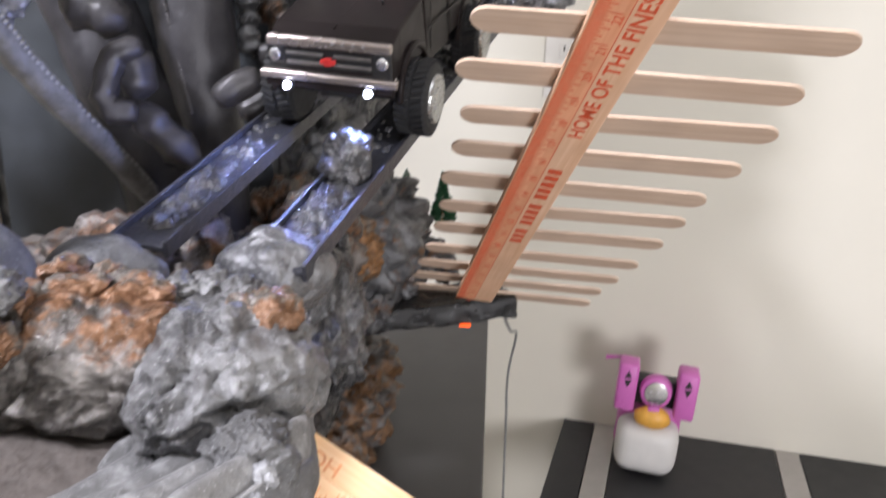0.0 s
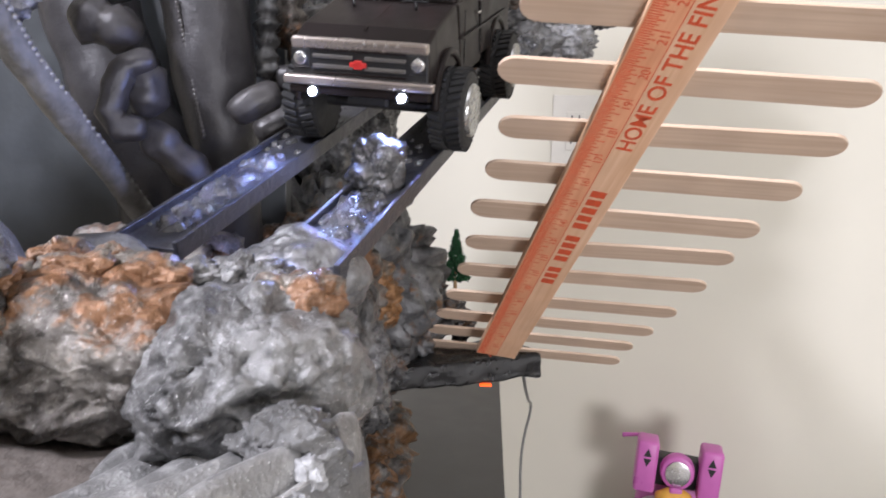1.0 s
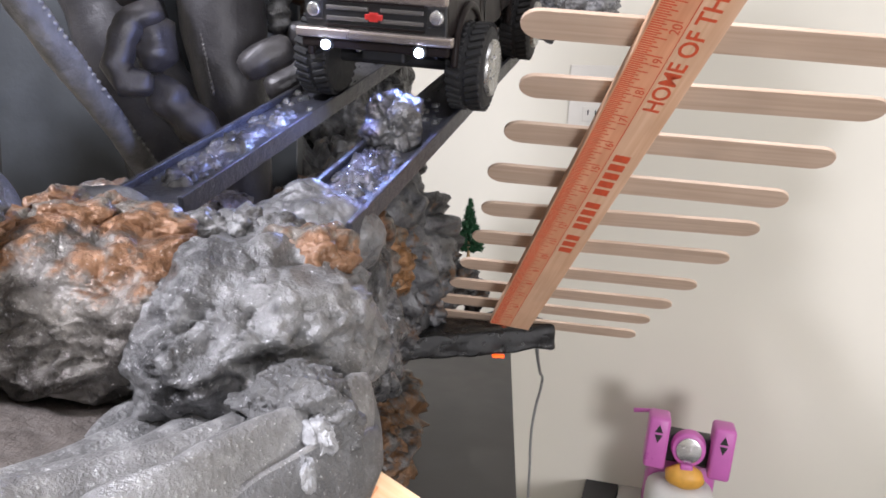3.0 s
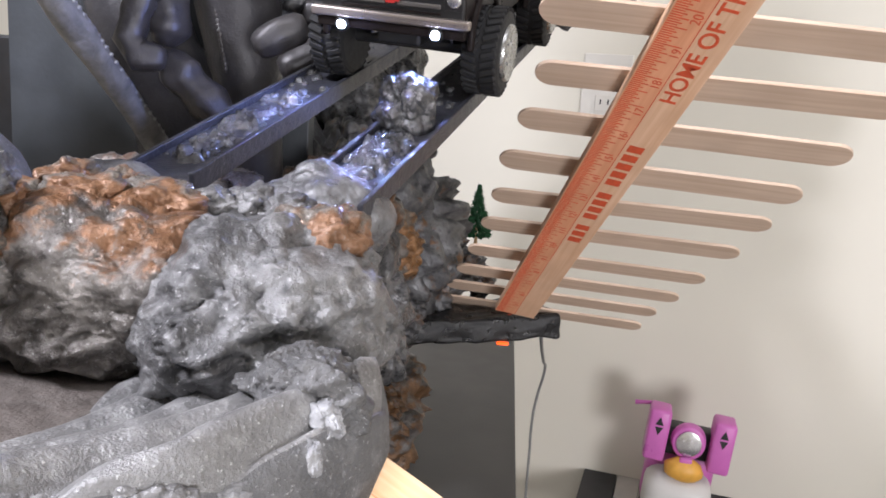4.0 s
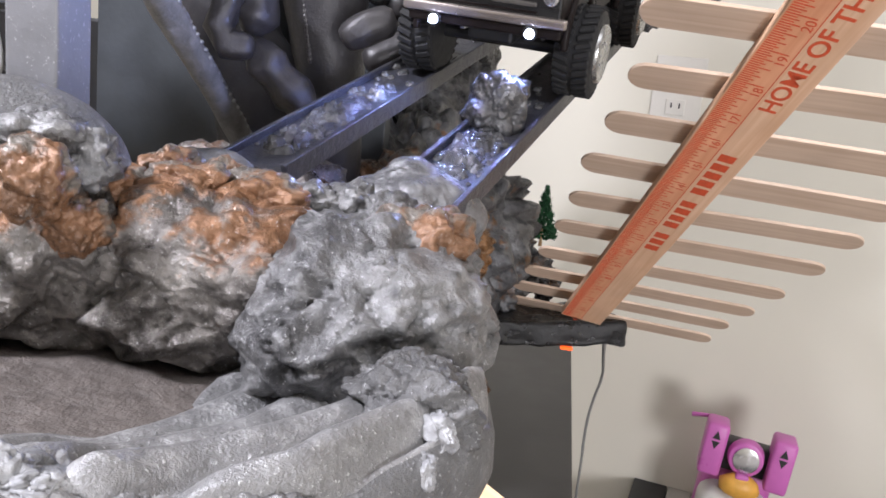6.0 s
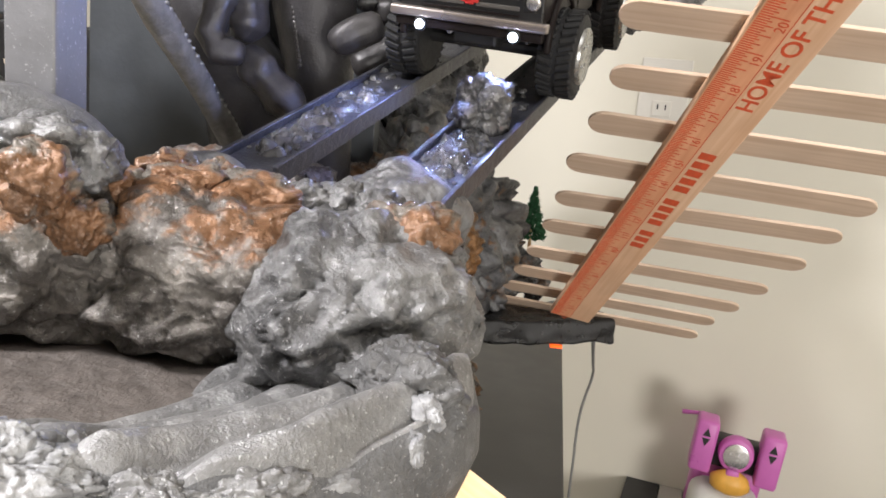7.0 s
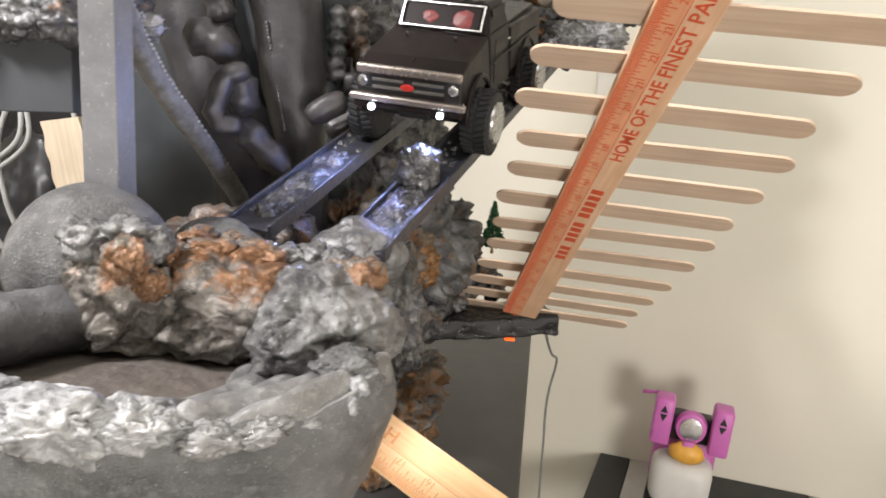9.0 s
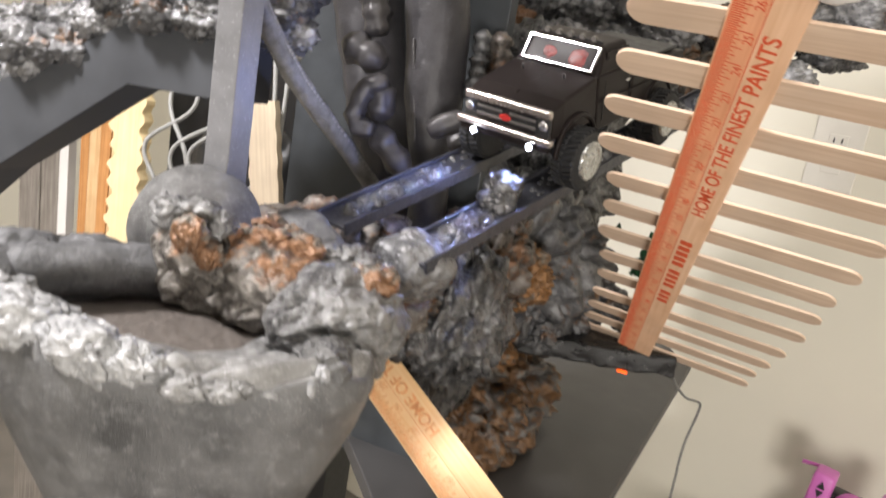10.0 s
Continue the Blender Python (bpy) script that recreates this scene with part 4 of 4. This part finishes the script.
    b = [bm.verts.new((x, y, z1)) for x, y in high]
    for i in range(4):
        bm.faces.new((a[i], a[(i + 1) % 4], b[(i + 1) % 4], b[i]))
    bm.faces.new(b)
    bm.faces.new(a[::-1])
    bmesh.ops.recalc_face_normals(bm, faces=bm.faces[:])
    bmesh.ops.bevel(bm, geom=bm.edges[:], offset=0.003, segments=3, affect="EDGES", profile=0.5)
    put("cab_top", bm, BODY)
    # windscreen with a bright frame
    ws = frame_of((-0.0343, 0, 0.0800), (0, 1, 0), (-0.0153, 0, 0.021))
    glass = put("windscreen", box_bm((0.060, 0.0185, 0.0016), (0, 0, 0.0004), 0.0003), GLASSY, "dark windscreen")
    glass.matrix_local = ws
    for size, at in (((0.066, 0.0017, 0.003), (0, 0.0098, 0.0014)), ((0.066, 0.0017, 0.003), (0, -0.0098, 0.0014)), ((0.0017, 0.0212, 0.003), (0.0325, 0, 0.0014)), ((0.0017, 0.0212, 0.003), (-0.0325, 0, 0.0014))):
        put("screen_trim", box_bm(size, at, 0.0004), CHROME, "bright windscreen trim", parent=glass)
    for y, w, h in ((-0.010, 0.010, 0.010), (0.017, 0.015, 0.0155)):
        put("seat_back", rock_bm((w * 0.55, h * 0.52, 0.0014), 7 + y * 100, 0.0, 0.35, 4, wr=0.5), SEAT, "dull red seat behind the glass", True, glass).location = (y, -0.001, 0.0008)
    for y in (-0.016, 0.014):
        w_ = put("wiper", box_bm((0.018, 0.0007, 0.0008), (0, 0, 0), 0.0002), BLACK, "thin black wiper")
        w_.matrix_local = Matrix.Translation((-0.0235, y, 0.0712)) @ Matrix.Rotation(radians(80), 4, "Z")
        put("bonnet_clip", cylinder_bm(0.0009, 0.0009, 0.004, Matrix.Translation((-0.012, y * 1.3, 0.070)), 8), BLACK, "small body clip", True)
    put("bonnet_crease", box_bm((0.050, 0.0009, 0.0006), (0.002, 0, 0.0655), 0.0002, turn=Matrix.Rotation(radians(9.5), 4, "Y")), BODY)
    # grille
    gx = 0.0350
    put("grille", box_bm((0.003, 0.080, 0.0185), (gx, 0, 0.0452), 0.0008), BLACK)
    put("bonnet_lip", box_bm((0.0055, 0.0805, 0.0066), (gx - 0.0002, 0, LIP - 0.0022), 0.0018, 3), SHEEN, "bright lip over the grille")
    put("grille_surround", box_bm((0.0022, 0.056, 0.0012), (gx + 0.0018, 0, 0.0515), 0.0004), BODY)
    put("grille_surround", box_bm((0.0022, 0.056, 0.0012), (gx + 0.0018, 0, 0.0385), 0.0004), BODY)
    for z in (0.0422, 0.0478):
        for y in (-0.0155, 0.0155):
            put("grille_slot", box_bm((0.002, 0.024, 0.0022), (gx + 0.0016, y, z), 0.0005), SLOT, "dull silver grille bar")
    for i in range(4):
        put("lip_letter", box_bm((0.0010, 0.0018, 0.0018), (gx + 0.0028, 0.004 + 0.0065 * i, LIP - 0.001), 0.0002), CHROME, "tiny bright letter bar")
    put("badge", box_bm((0.002, 0.0098, 0.0028), (gx + 0.0026, 0, 0.0442), 0.0004, bm=box_bm((0.002, 0.0048, 0.0048), (gx + 0.0026, 0, 0.0442), 0.0004)), RED, "small red badge")
    for s in (1, -1):
        turn = Matrix.Translation((gx + 0.0022, s * 0.0348, 0.0462)) @ Matrix.Rotation(radians(90), 4, "Y")
        put("headlight_bezel", box_bm((0.002, 0.0112, 0.0112), (gx + 0.001, s * 0.0348, 0.0462), 0.001), BLACK)
        put("headlight", cylinder_bm(0.0044, 0.0036, 0.0032, turn, 20, None, 0.0006), CHROME, "round unlit headlight", True)
    # bumper and lamps
    put("bumper", box_bm((0.0055, 0.0895, 0.0052), (gx + 0.0035, 0, 0.0345), 0.0015, 3), SHEEN, "bright front bumper")
    put("bumper_lower", box_bm((0.005, 0.084, 0.0048), (gx + 0.002, 0, 0.0288), 0.0012), BODY)
    for s in (1, -1):
        at = Vector((gx + 0.0045, s * 0.0266, 0.0286))
        turn = Matrix.Translation(at) @ Matrix.Rotation(radians(90), 4, "Y")
        lamp = put("fog_lamp", cylinder_bm(0.0036, 0.0040, 0.004, turn, 18, None, 0.0006), BLACK, "small lit front lamp", True)
        put("lamp_lens", cylinder_bm(0.0025, 0.0022, 0.0016, Matrix.Translation(at + Vector((0.0025, 0, 0))) @ Matrix.Rotation(radians(90), 4, "Y"), 16), LED, "glowing white lens", True, lamp)
        glimmer = bpy.data.lights.new("lamp_beam", "SPOT")
        glimmer.energy, glimmer.color, glimmer.shadow_soft_size = 0.36, (0.38, 0.48, 1.0), 0.003
        glimmer.spot_size, glimmer.spot_blend = radians(180), 0.15
        o = new("lamp_beam", glimmer)
        o.parent = root
        o.matrix_local = look(at + Vector((0.014, 0, -0.002)), at + Vector((0.114, -0.045, -0.012)))
    # chassis
    put("chassis", box_bm((0.17, 0.026, 0.010), (-0.06, 0, H + 0.008), 0.002), BLACK)
    for x in (0.0, -WB):
        put("axle", cylinder_bm(0.004, 0.004, 2 * T, Matrix.Translation((x, 0, H)) @ Matrix.Rotation(radians(90), 4, "X"), 12), BLACK)
        for s in (1, -1):
            put("shock", cylinder_bm(0.003, 0.003, 0.024, Matrix.Translation((x, s * 0.024, H + 0.010)), 10), CHROME)
    for i in range(5):
        put("roof_lamp", cylinder_bm(0.0024, 0.0024, 0.003, Matrix.Translation((-0.046, -0.022 + 0.011 * i, z1 + 0.003)) @ Matrix.Rotation(radians(90), 4, "Y"), 12), SLOT, "small round roof lamp")
    put("roof_bar", box_bm((0.003, 0.056, 0.002), (-0.048, 0, z1 + 0.0005)), BLACK)
    return root


LAMPS_AT = Vector((-0.1504, 0.70, 1.2111)) + RAIL_ACROSS * 0.052 + RAIL_DIR * 0.052
TRUCK_UP = RAIL_ACROSS.cross(RAIL_DIR).normalized()
truck(frame_of(LAMPS_AT + RAIL_DIR * 0.0403 + TRUCK_UP * 0.0125, -RAIL_DIR, RAIL_ACROSS) @ Matrix.Scale(1.02, 4))


# ------------------------------------------------------------------ bench, toy, outlet, cable
bench_m = frame_of((0.455, 1.70, 0.52), WALL_DIR, (0.254, 0.967, 0))
root = thing("bench", bench_m, "low black bench with pale inlaid strips along the wall", "bench")
x = -0.235
for w, mat, name in ((0.065, BENCH, "black_plank"), (0.045, PALE, "pale_strip"), (0.31, BENCH, "black_plank"), (0.045, PALE, "pale_strip"), (0.31, BENCH, "black_plank"), (0.045, PALE, "pale_strip"), (0.31, BENCH, "black_plank")):
    part(name, box_bm((w - 0.002, 0.44, 0.03), (x + w / 2, -0.222, -0.015), 0.001), mat, root, smooth=False)
    x += w
for lx in (-0.2, 0.86):
    for ly in (-0.4, -0.05):
        part("leg", box_bm((0.04, 0.04, 0.49), (lx, ly, -0.275), 0.002), BENCH, root, smooth=False)


def toy(m):
    root = thing("toy_vehicle", m, "pink and white plastic toy vehicle with a yellow front", "toy")
    part("white_hull", box_bm((0.12, 0.10, 0.10), (0, 0, 0.06), 0.03, 4), WHITE, root, "rounded white hull")
    part("pink_shell", box_bm((0.125, 0.06, 0.12), (0, 0.035, 0.085), 0.02, 3), PINK, root)
    for s in (1, -1):
        pod = part("side_pod", box_bm((0.038, 0.05, 0.09), (s * 0.056, -0.02, 0.178), 0.006, 2), PINK, root)
        for z, up in ((0.205, 1), (0.187, -1)):
            bm = bmesh.new()
            vs = [bm.verts.new((s * 0.056 + q[0] * 0.007, -0.0462, z + q[1] * 0.007 * up)) for q in ((-1, -1), (1, -1), (0, 1))]
            bm.faces.new(vs)
            ext = bmesh.ops.extrude_face_region(bm, geom=bm.faces[:])
            bmesh.ops.translate(bm, vec=(0, 0.001, 0), verts=[v for v in ext["geom"] if isinstance(v, bmesh.types.BMVert)])
            part("pod_mark", bm, BLACK, pod, smooth=False)
    turn = Matrix.Translation((0, -0.03, 0.175)) @ Matrix.Rotation(radians(90), 4, "X")
    part("round_hub", cylinder_bm(0.031, 0.029, 0.02, turn, 32, None, 0.003), PINK, root)
    part("hub_disc", cylinder_bm(0.022, 0.022, 0.003, Matrix.Translation((0, -0.042, 0.175)) @ Matrix.Rotation(radians(90), 4, "X"), 28, None, 0.001), CHROME, root, "silver round disc")
    ob = part("yellow_front", rock_bm((0.035, 0.018, 0.022), 4, 0.05, 0.08, 3), YELLOW, root, "rounded yellow front piece")
    ob.location = (0, -0.04, 0.128)
    part("pink_crest", box_bm((0.022, 0.012, 0.01), (0, -0.045, 0.147), 0.003), PINK, root)
    part("side_lever", cylinder_bm(0.004, 0.003, 0.03, Matrix.Translation((-0.088, 0, 0.215)) @ Matrix.Rotation(radians(80), 4, "Y"), 10), PINK, root)
    part("dark_core", box_bm((0.09, 0.04, 0.05), (0, 0, 0.165), 0.005), BLACK, root)
    return root


toy(pose(0.348, 1.56, 0.52, 0, 4, -12) @ Matrix.Diagonal((0.93, 1, 1, 1)))

plate_at = WALL_AT + WALL_DIR * -0.272 + Vector((0, 0, 1.262))
root = thing("outlet_plate", frame_of(plate_at, WALL_DIR, (0.254, 0.967, 0)), "white wall outlet with cover plate", "outlet")
part("cover", box_bm((0.089, 0.006, 0.135), (0, -0.003, 0), 0.002), PLATE, root, smooth=False)
for z in (0.022, -0.022):
    sock = part("socket", box_bm((0.034, 0.003, 0.028), (0, -0.0072, z), 0.0012), PLATE, root, smooth=False)
    for x in (-0.007, 0.007):
        part("slot", box_bm((0.0025, 0.001, 0.009), (x, -0.0089, z + 0.003)), BLACK, sock, smooth=False)

ob = part("power_cable", sweep_bm([(0.036, 1.070, 0.998), (0.048, 1.110, 0.986), (0.058, 1.17, 0.948), (0.070, 1.25, 0.906), (0.086, 1.37, 0.860), (0.0865, 1.388, 0.836), (0.0825, 1.40, 0.806), (0.0782, 1.40, 0.772), (0.0775, 1.40, 0.73), (0.0785, 1.40, 0.684), (0.08, 1.40, 0.30), (0.08, 1.42, 0.003)], [0.0026, 0.0024, 0.0019, 0.0019] + [0.002] * 8, 10), CABLE)
tagged(ob, "thin grey cable hanging from the ledge", "cable")
ob = part("indicator_led", box_bm((0.012, 0.006, 0.0026), (0, 0, 0), 0.001), EMBER)
ob.location = (0.004, 1.026, 0.9962)
tagged(ob, "small glowing orange indicator under the ledge", "indicator light")


# ------------------------------------------------------------------ tubes and panels behind
ob = part("back_panel", box_bm((0.243, 0.02, 0.95), (-0.2915, 0.92, 1.31), 0.001), SLATE, smooth=False)
tagged(ob, "flat dark grey back panel", "panel", kind="structure")


def tube(points, radii, label, mat=None, wobble=0.05, seed=1.0, name="foam_tube"):
    ob = part(name, sweep_bm(points, radii, 32, wobble, seed), mat or TUBE)
    return tagged(ob, label, "foam tube", "tubes of the column")


SEAM_PATH = [(-0.260, 0.89, 1.141), (-0.2605, 0.82, 1.191), (-0.263, 0.75, 1.239), (-0.266, 0.70, 1.274), (-0.2645, 0.66, 1.305), (-0.259, 0.62, 1.337), (-0.250, 0.57, 1.376)]
seam_tube = tube(SEAM_PATH, [0.0085, 0.0085, 0.0085, 0.009, 0.0085, 0.008, 0.008], "thin grey foam-coated tube with a beaded seam", SEAMED, wobble=0.14)
for i in range(52):
    u = 0.6 + i / 51 * 4.6
    k = int(u)
    p = Vector(SEAM_PATH[k]).lerp(Vector(SEAM_PATH[k + 1]), u - k) + Vector((0.0080, 0.0, 0.0030))
    ob = part("seam_bead", rock_bm((0.0011, 0.0026, 0.0013), i, 0.1, 0.2, 2), FOAM_PALE)
    ob.location = p
    ob.parent = seam_tube
tube([(-0.188, 0.83, 1.12), (-0.190, 0.83, 1.187), (-0.195, 0.832, 1.222), (-0.200, 0.834, 1.252), (-0.205, 0.836, 1.282), (-0.209, 0.838, 1.312), (-0.215, 0.842, 1.345), (-0.236, 0.85, 1.43), (-0.26, 0.86, 1.55)], [0.018, 0.019, 0.022, 0.026, 0.029, 0.030, 0.031, 0.032, 0.033], "thick dark grey foam tube with a knotted seam", seed=2)
for i in range(30):
    u = i / 29
    ob = part("seam_knot", rock_bm((0.0016, 0.0016, 0.0026), i, 0.2, 0.3, 2), LUMP)
    ob.location = (-0.2215 + 0.0165 * u, 0.810, 1.325 - 0.088 * u)
    ob.parent = bpy.data.objects["foam_tube.001"]
tube([(-0.24, 0.89, 1.05), (-0.262, 0.89, 1.193), (-0.288, 0.89, 1.244), (-0.307, 0.895, 1.295), (-0.325, 0.90, 1.344), (-0.35, 0.91, 1.45), (-0.37, 0.91, 1.6)], [0.038, 0.038, 0.036, 0.036, 0.038, 0.045, 0.048], "thick dark grey foam tube behind the column", seed=3)


def knobbly(points, radius, label, seed, mat=None, swell=0.22, step=0.62):
    """A sausage of foam blown in short swellings, one behind the other."""
    pts = [Vector(p) for p in points]
    rnd = random.Random(seed)
    path, radii = [], []
    for a, b in zip(pts, pts[1:]):
        n = max(1, round((b - a).length / (radius * step)))
        for i in range(n):
            path.append(a.lerp(b, i / n))
    path.append(pts[-1])
    for i in range(len(path)):
        radii.append(radius * (1 + (swell if i % 2 else -swell) * rnd.uniform(0.4, 1.2)))
    radii[0] *= 0.8
    radii[-1] *= 0.8
    return tube(path, radii, label, mat or LUMP, 0.22, seed)


knobbly([(-0.229, 0.780, 1.284), (-0.2424, 0.777, 1.2795), (-0.2488, 0.775, 1.2655), (-0.2527, 0.773, 1.2515), (-0.2468, 0.773, 1.2410), (-0.2345, 0.775, 1.2402)], 0.0095, "looped grey foam sausage on the column", 5, None, 0.06)
knobbly([(-0.2383, 0.787, 1.2807), (-0.2325, 0.787, 1.2669), (-0.2369, 0.787, 1.2527)], 0.0125, "grey foam lump inside the loop", 6, None, 0.25)
knobbly([(-0.2335, 0.787, 1.2404), (-0.2255, 0.787, 1.2310), (-0.2172, 0.787, 1.2231), (-0.2073, 0.787, 1.2137), (-0.1978, 0.787, 1.2047)], 0.0125, "knobbly grey foam sausage on the column", 7, None, 0.2, 0.8)
knobbly([(-0.2796, 0.792, 1.3148), (-0.2616, 0.792, 1.3067), (-0.2435, 0.792, 1.3020)], 0.0145, "grey foam sausage on the column", 16, None, 0.2)
knobbly([(-0.268, 0.80, 1.372), (-0.262, 0.80, 1.352), (-0.256, 0.80, 1.330)], 0.0140, "grey foam sausage on the column", 18, None, 0.25)
tube([(-0.1716, 0.775, 1.2516), (-0.1617, 0.777, 1.2582), (-0.1500, 0.782, 1.2640)], [0.0085, 0.0105, 0.0100], "blunt grey foam sausage with a pale tip", LUMP, 0.14, 8)
tube([(-0.1623, 0.805, 1.2398), (-0.1419, 0.812, 1.2515), (-0.1250, 0.82, 1.260)], [0.0105, 0.0110, 0.0110], "short grey foam sausage beside the rail", LUMP, 0.08, 9)
knobbly([(-0.172, 0.855, 1.345), (-0.1703, 0.852, 1.306), (-0.171, 0.85, 1.294), (-0.1677, 0.85, 1.2787)], 0.0085, "drooping glossy foam drip", 10, FOAM_WET, 0.3)
knobbly([(-0.1551, 0.85, 1.2741), (-0.1551, 0.85, 1.2841)], 0.0115, "round grey foam knob behind the rail", 11, None, 0.1)
knobbly([(-0.160, 0.872, 1.345), (-0.1567, 0.87, 1.3131), (-0.144, 0.87, 1.2975), (-0.1352, 0.87, 1.2735)], 0.0110, "brownish foam drip beside the ramp", 12, FOAM_BROWN, 0.3)
tube([(-0.42, 1.0, 1.47), (-0.36, 1.01, 1.46), (-0.29, 1.02, 1.45), (-0.235, 1.03, 1.445)], [0.045, 0.046, 0.045, 0.043], "thick dark foam tube lying across the top", TUBE, 0.05, 12)

# lumber and clutter seen under the arch
def plank(at, size, lean, mat, label, wavy=0.0, name="timber_board"):
    bm = bmesh.new()
    n = 26 if not wavy else 200
    rows = []
    for i in range(n + 1):
        z = size[2] * i / n
        w = size[0] / 2
        dx = wavy * (math.sin(z * 205) + 0.5 * math.sin(z * 87 + 1))
        rows.append([bm.verts.new(p) for p in ((-w + dx, -size[1] / 2, z), (w + dx * 0.7, -size[1] / 2, z), (w + dx * 0.7, size[1] / 2, z), (-w + dx, size[1] / 2, z))])
    for a, b in zip(rows, rows[1:]):
        for k in range(4):
            bm.faces.new((a[k], a[(k + 1) % 4], b[(k + 1) % 4], b[k]))
    bm.faces.new(rows[0][::-1])
    bm.faces.new(rows[-1])
    ob = part(name, bm, mat, smooth=False)
    ob.matrix_world = pose(*at, *lean)
    return tagged(ob, label, "timber", "boards leaning under the arch")


DARKWOOD = timber("brown_board", (0.42, 0.19, 0.06), (0.58, 0.29, 0.11), 2)
PALEPINE = timber("pale_pine", (0.82, 0.62, 0.34), (0.92, 0.76, 0.46), 2)
GREYWOOD = timber("weathered_board", (0.16, 0.14, 0.12), (0.30, 0.27, 0.24), 2)
PALEWOOD = timber("pale_board", (0.62, 0.50, 0.36), (0.76, 0.64, 0.48), 2)
plank((-0.826, 1.07, 0.0), (0.058, 0.02, 1.32), (0, 0, 4), PALEPINE, "pale pine board with a wavy bark edge", 0.006)
for i, (x, w, mat, h) in enumerate(((-0.882, 0.030, PINE, 1.3), (-0.918, 0.022, DARKWOOD, 1.32), (-0.945, 0.026, PINE, 1.3), (-0.975, 0.018, DARKWOOD, 1.35), (-1.03, 0.02, WHITE, 1.3), (-1.07, 0.04, GREYWOOD, 1.3), (-1.13, 0.05, GREYWOOD, 1.3))):
    plank((x, 1.10 + 0.01 * i, 0.0), (w, 0.018, h), (0, 0.5 - 0.3 * i, 4), mat, "brown board leaning upright", 0.0)
plank((-0.435, 0.965, 0.87), (0.042, 0.012, 0.36), (0, -10, 5), PALEWOOD, "short pale board standing behind the post", 0.001)


# ------------------------------------------------------------------ clutter under the arch
ob = part("dark_crate", box_bm((0.44, 0.10, 1.27), (-0.735, 1.34, 0.635), 0.004), BLACK, smooth=False)
tagged(ob, "tall dark crate standing behind the arch", "crate")
ob = part("black_bag", rock_bm((0.09, 0.06, 0.14), 71, 0.15, 0.2, 5, wr=0.6), BLACK)
ob.location = (-0.62, 1.10, 1.06)
tagged(ob, "slumped black cloth bag on the boards", "bag")
WIRE = plain("grey_wire", (0.36, 0.36, 0.35), 0.5, 0.0, 0.1, 60, 0.0)
rnd = random.Random(21)
for i in range(7):
    x = -0.50 - 0.028 * i
    pts = [(x, 1.0, 0.90), (x + rnd.uniform(-0.03, 0.03), 0.98, 1.05), (x + rnd.uniform(-0.04, 0.05), 0.97, 1.13), (x + rnd.uniform(-0.03, 0.05), 0.98, 1.20), (x + rnd.uniform(-0.02, 0.04), 1.0, 1.30)]
    ob = part("wire", sweep_bm(pts, [0.0035, 0.003, 0.003, 0.003, 0.003], 8), WIRE)
    tagged(ob, "looped pale grey wire hanging behind the arch", "wire", "wires behind the arch")
# glue on the yardstick and where it enters the ledge
ob = part("glue_blob", rock_bm((0.022, 0.02, 0.007), 5, 0.1, 0.2, 4, wr=0.6), WHITE)
ob.matrix_world = bridge_m @ pose(27.3 * INCH, -0.022, 0.001)
tagged(ob, "milky dried glue blob on the yardstick", "glue")
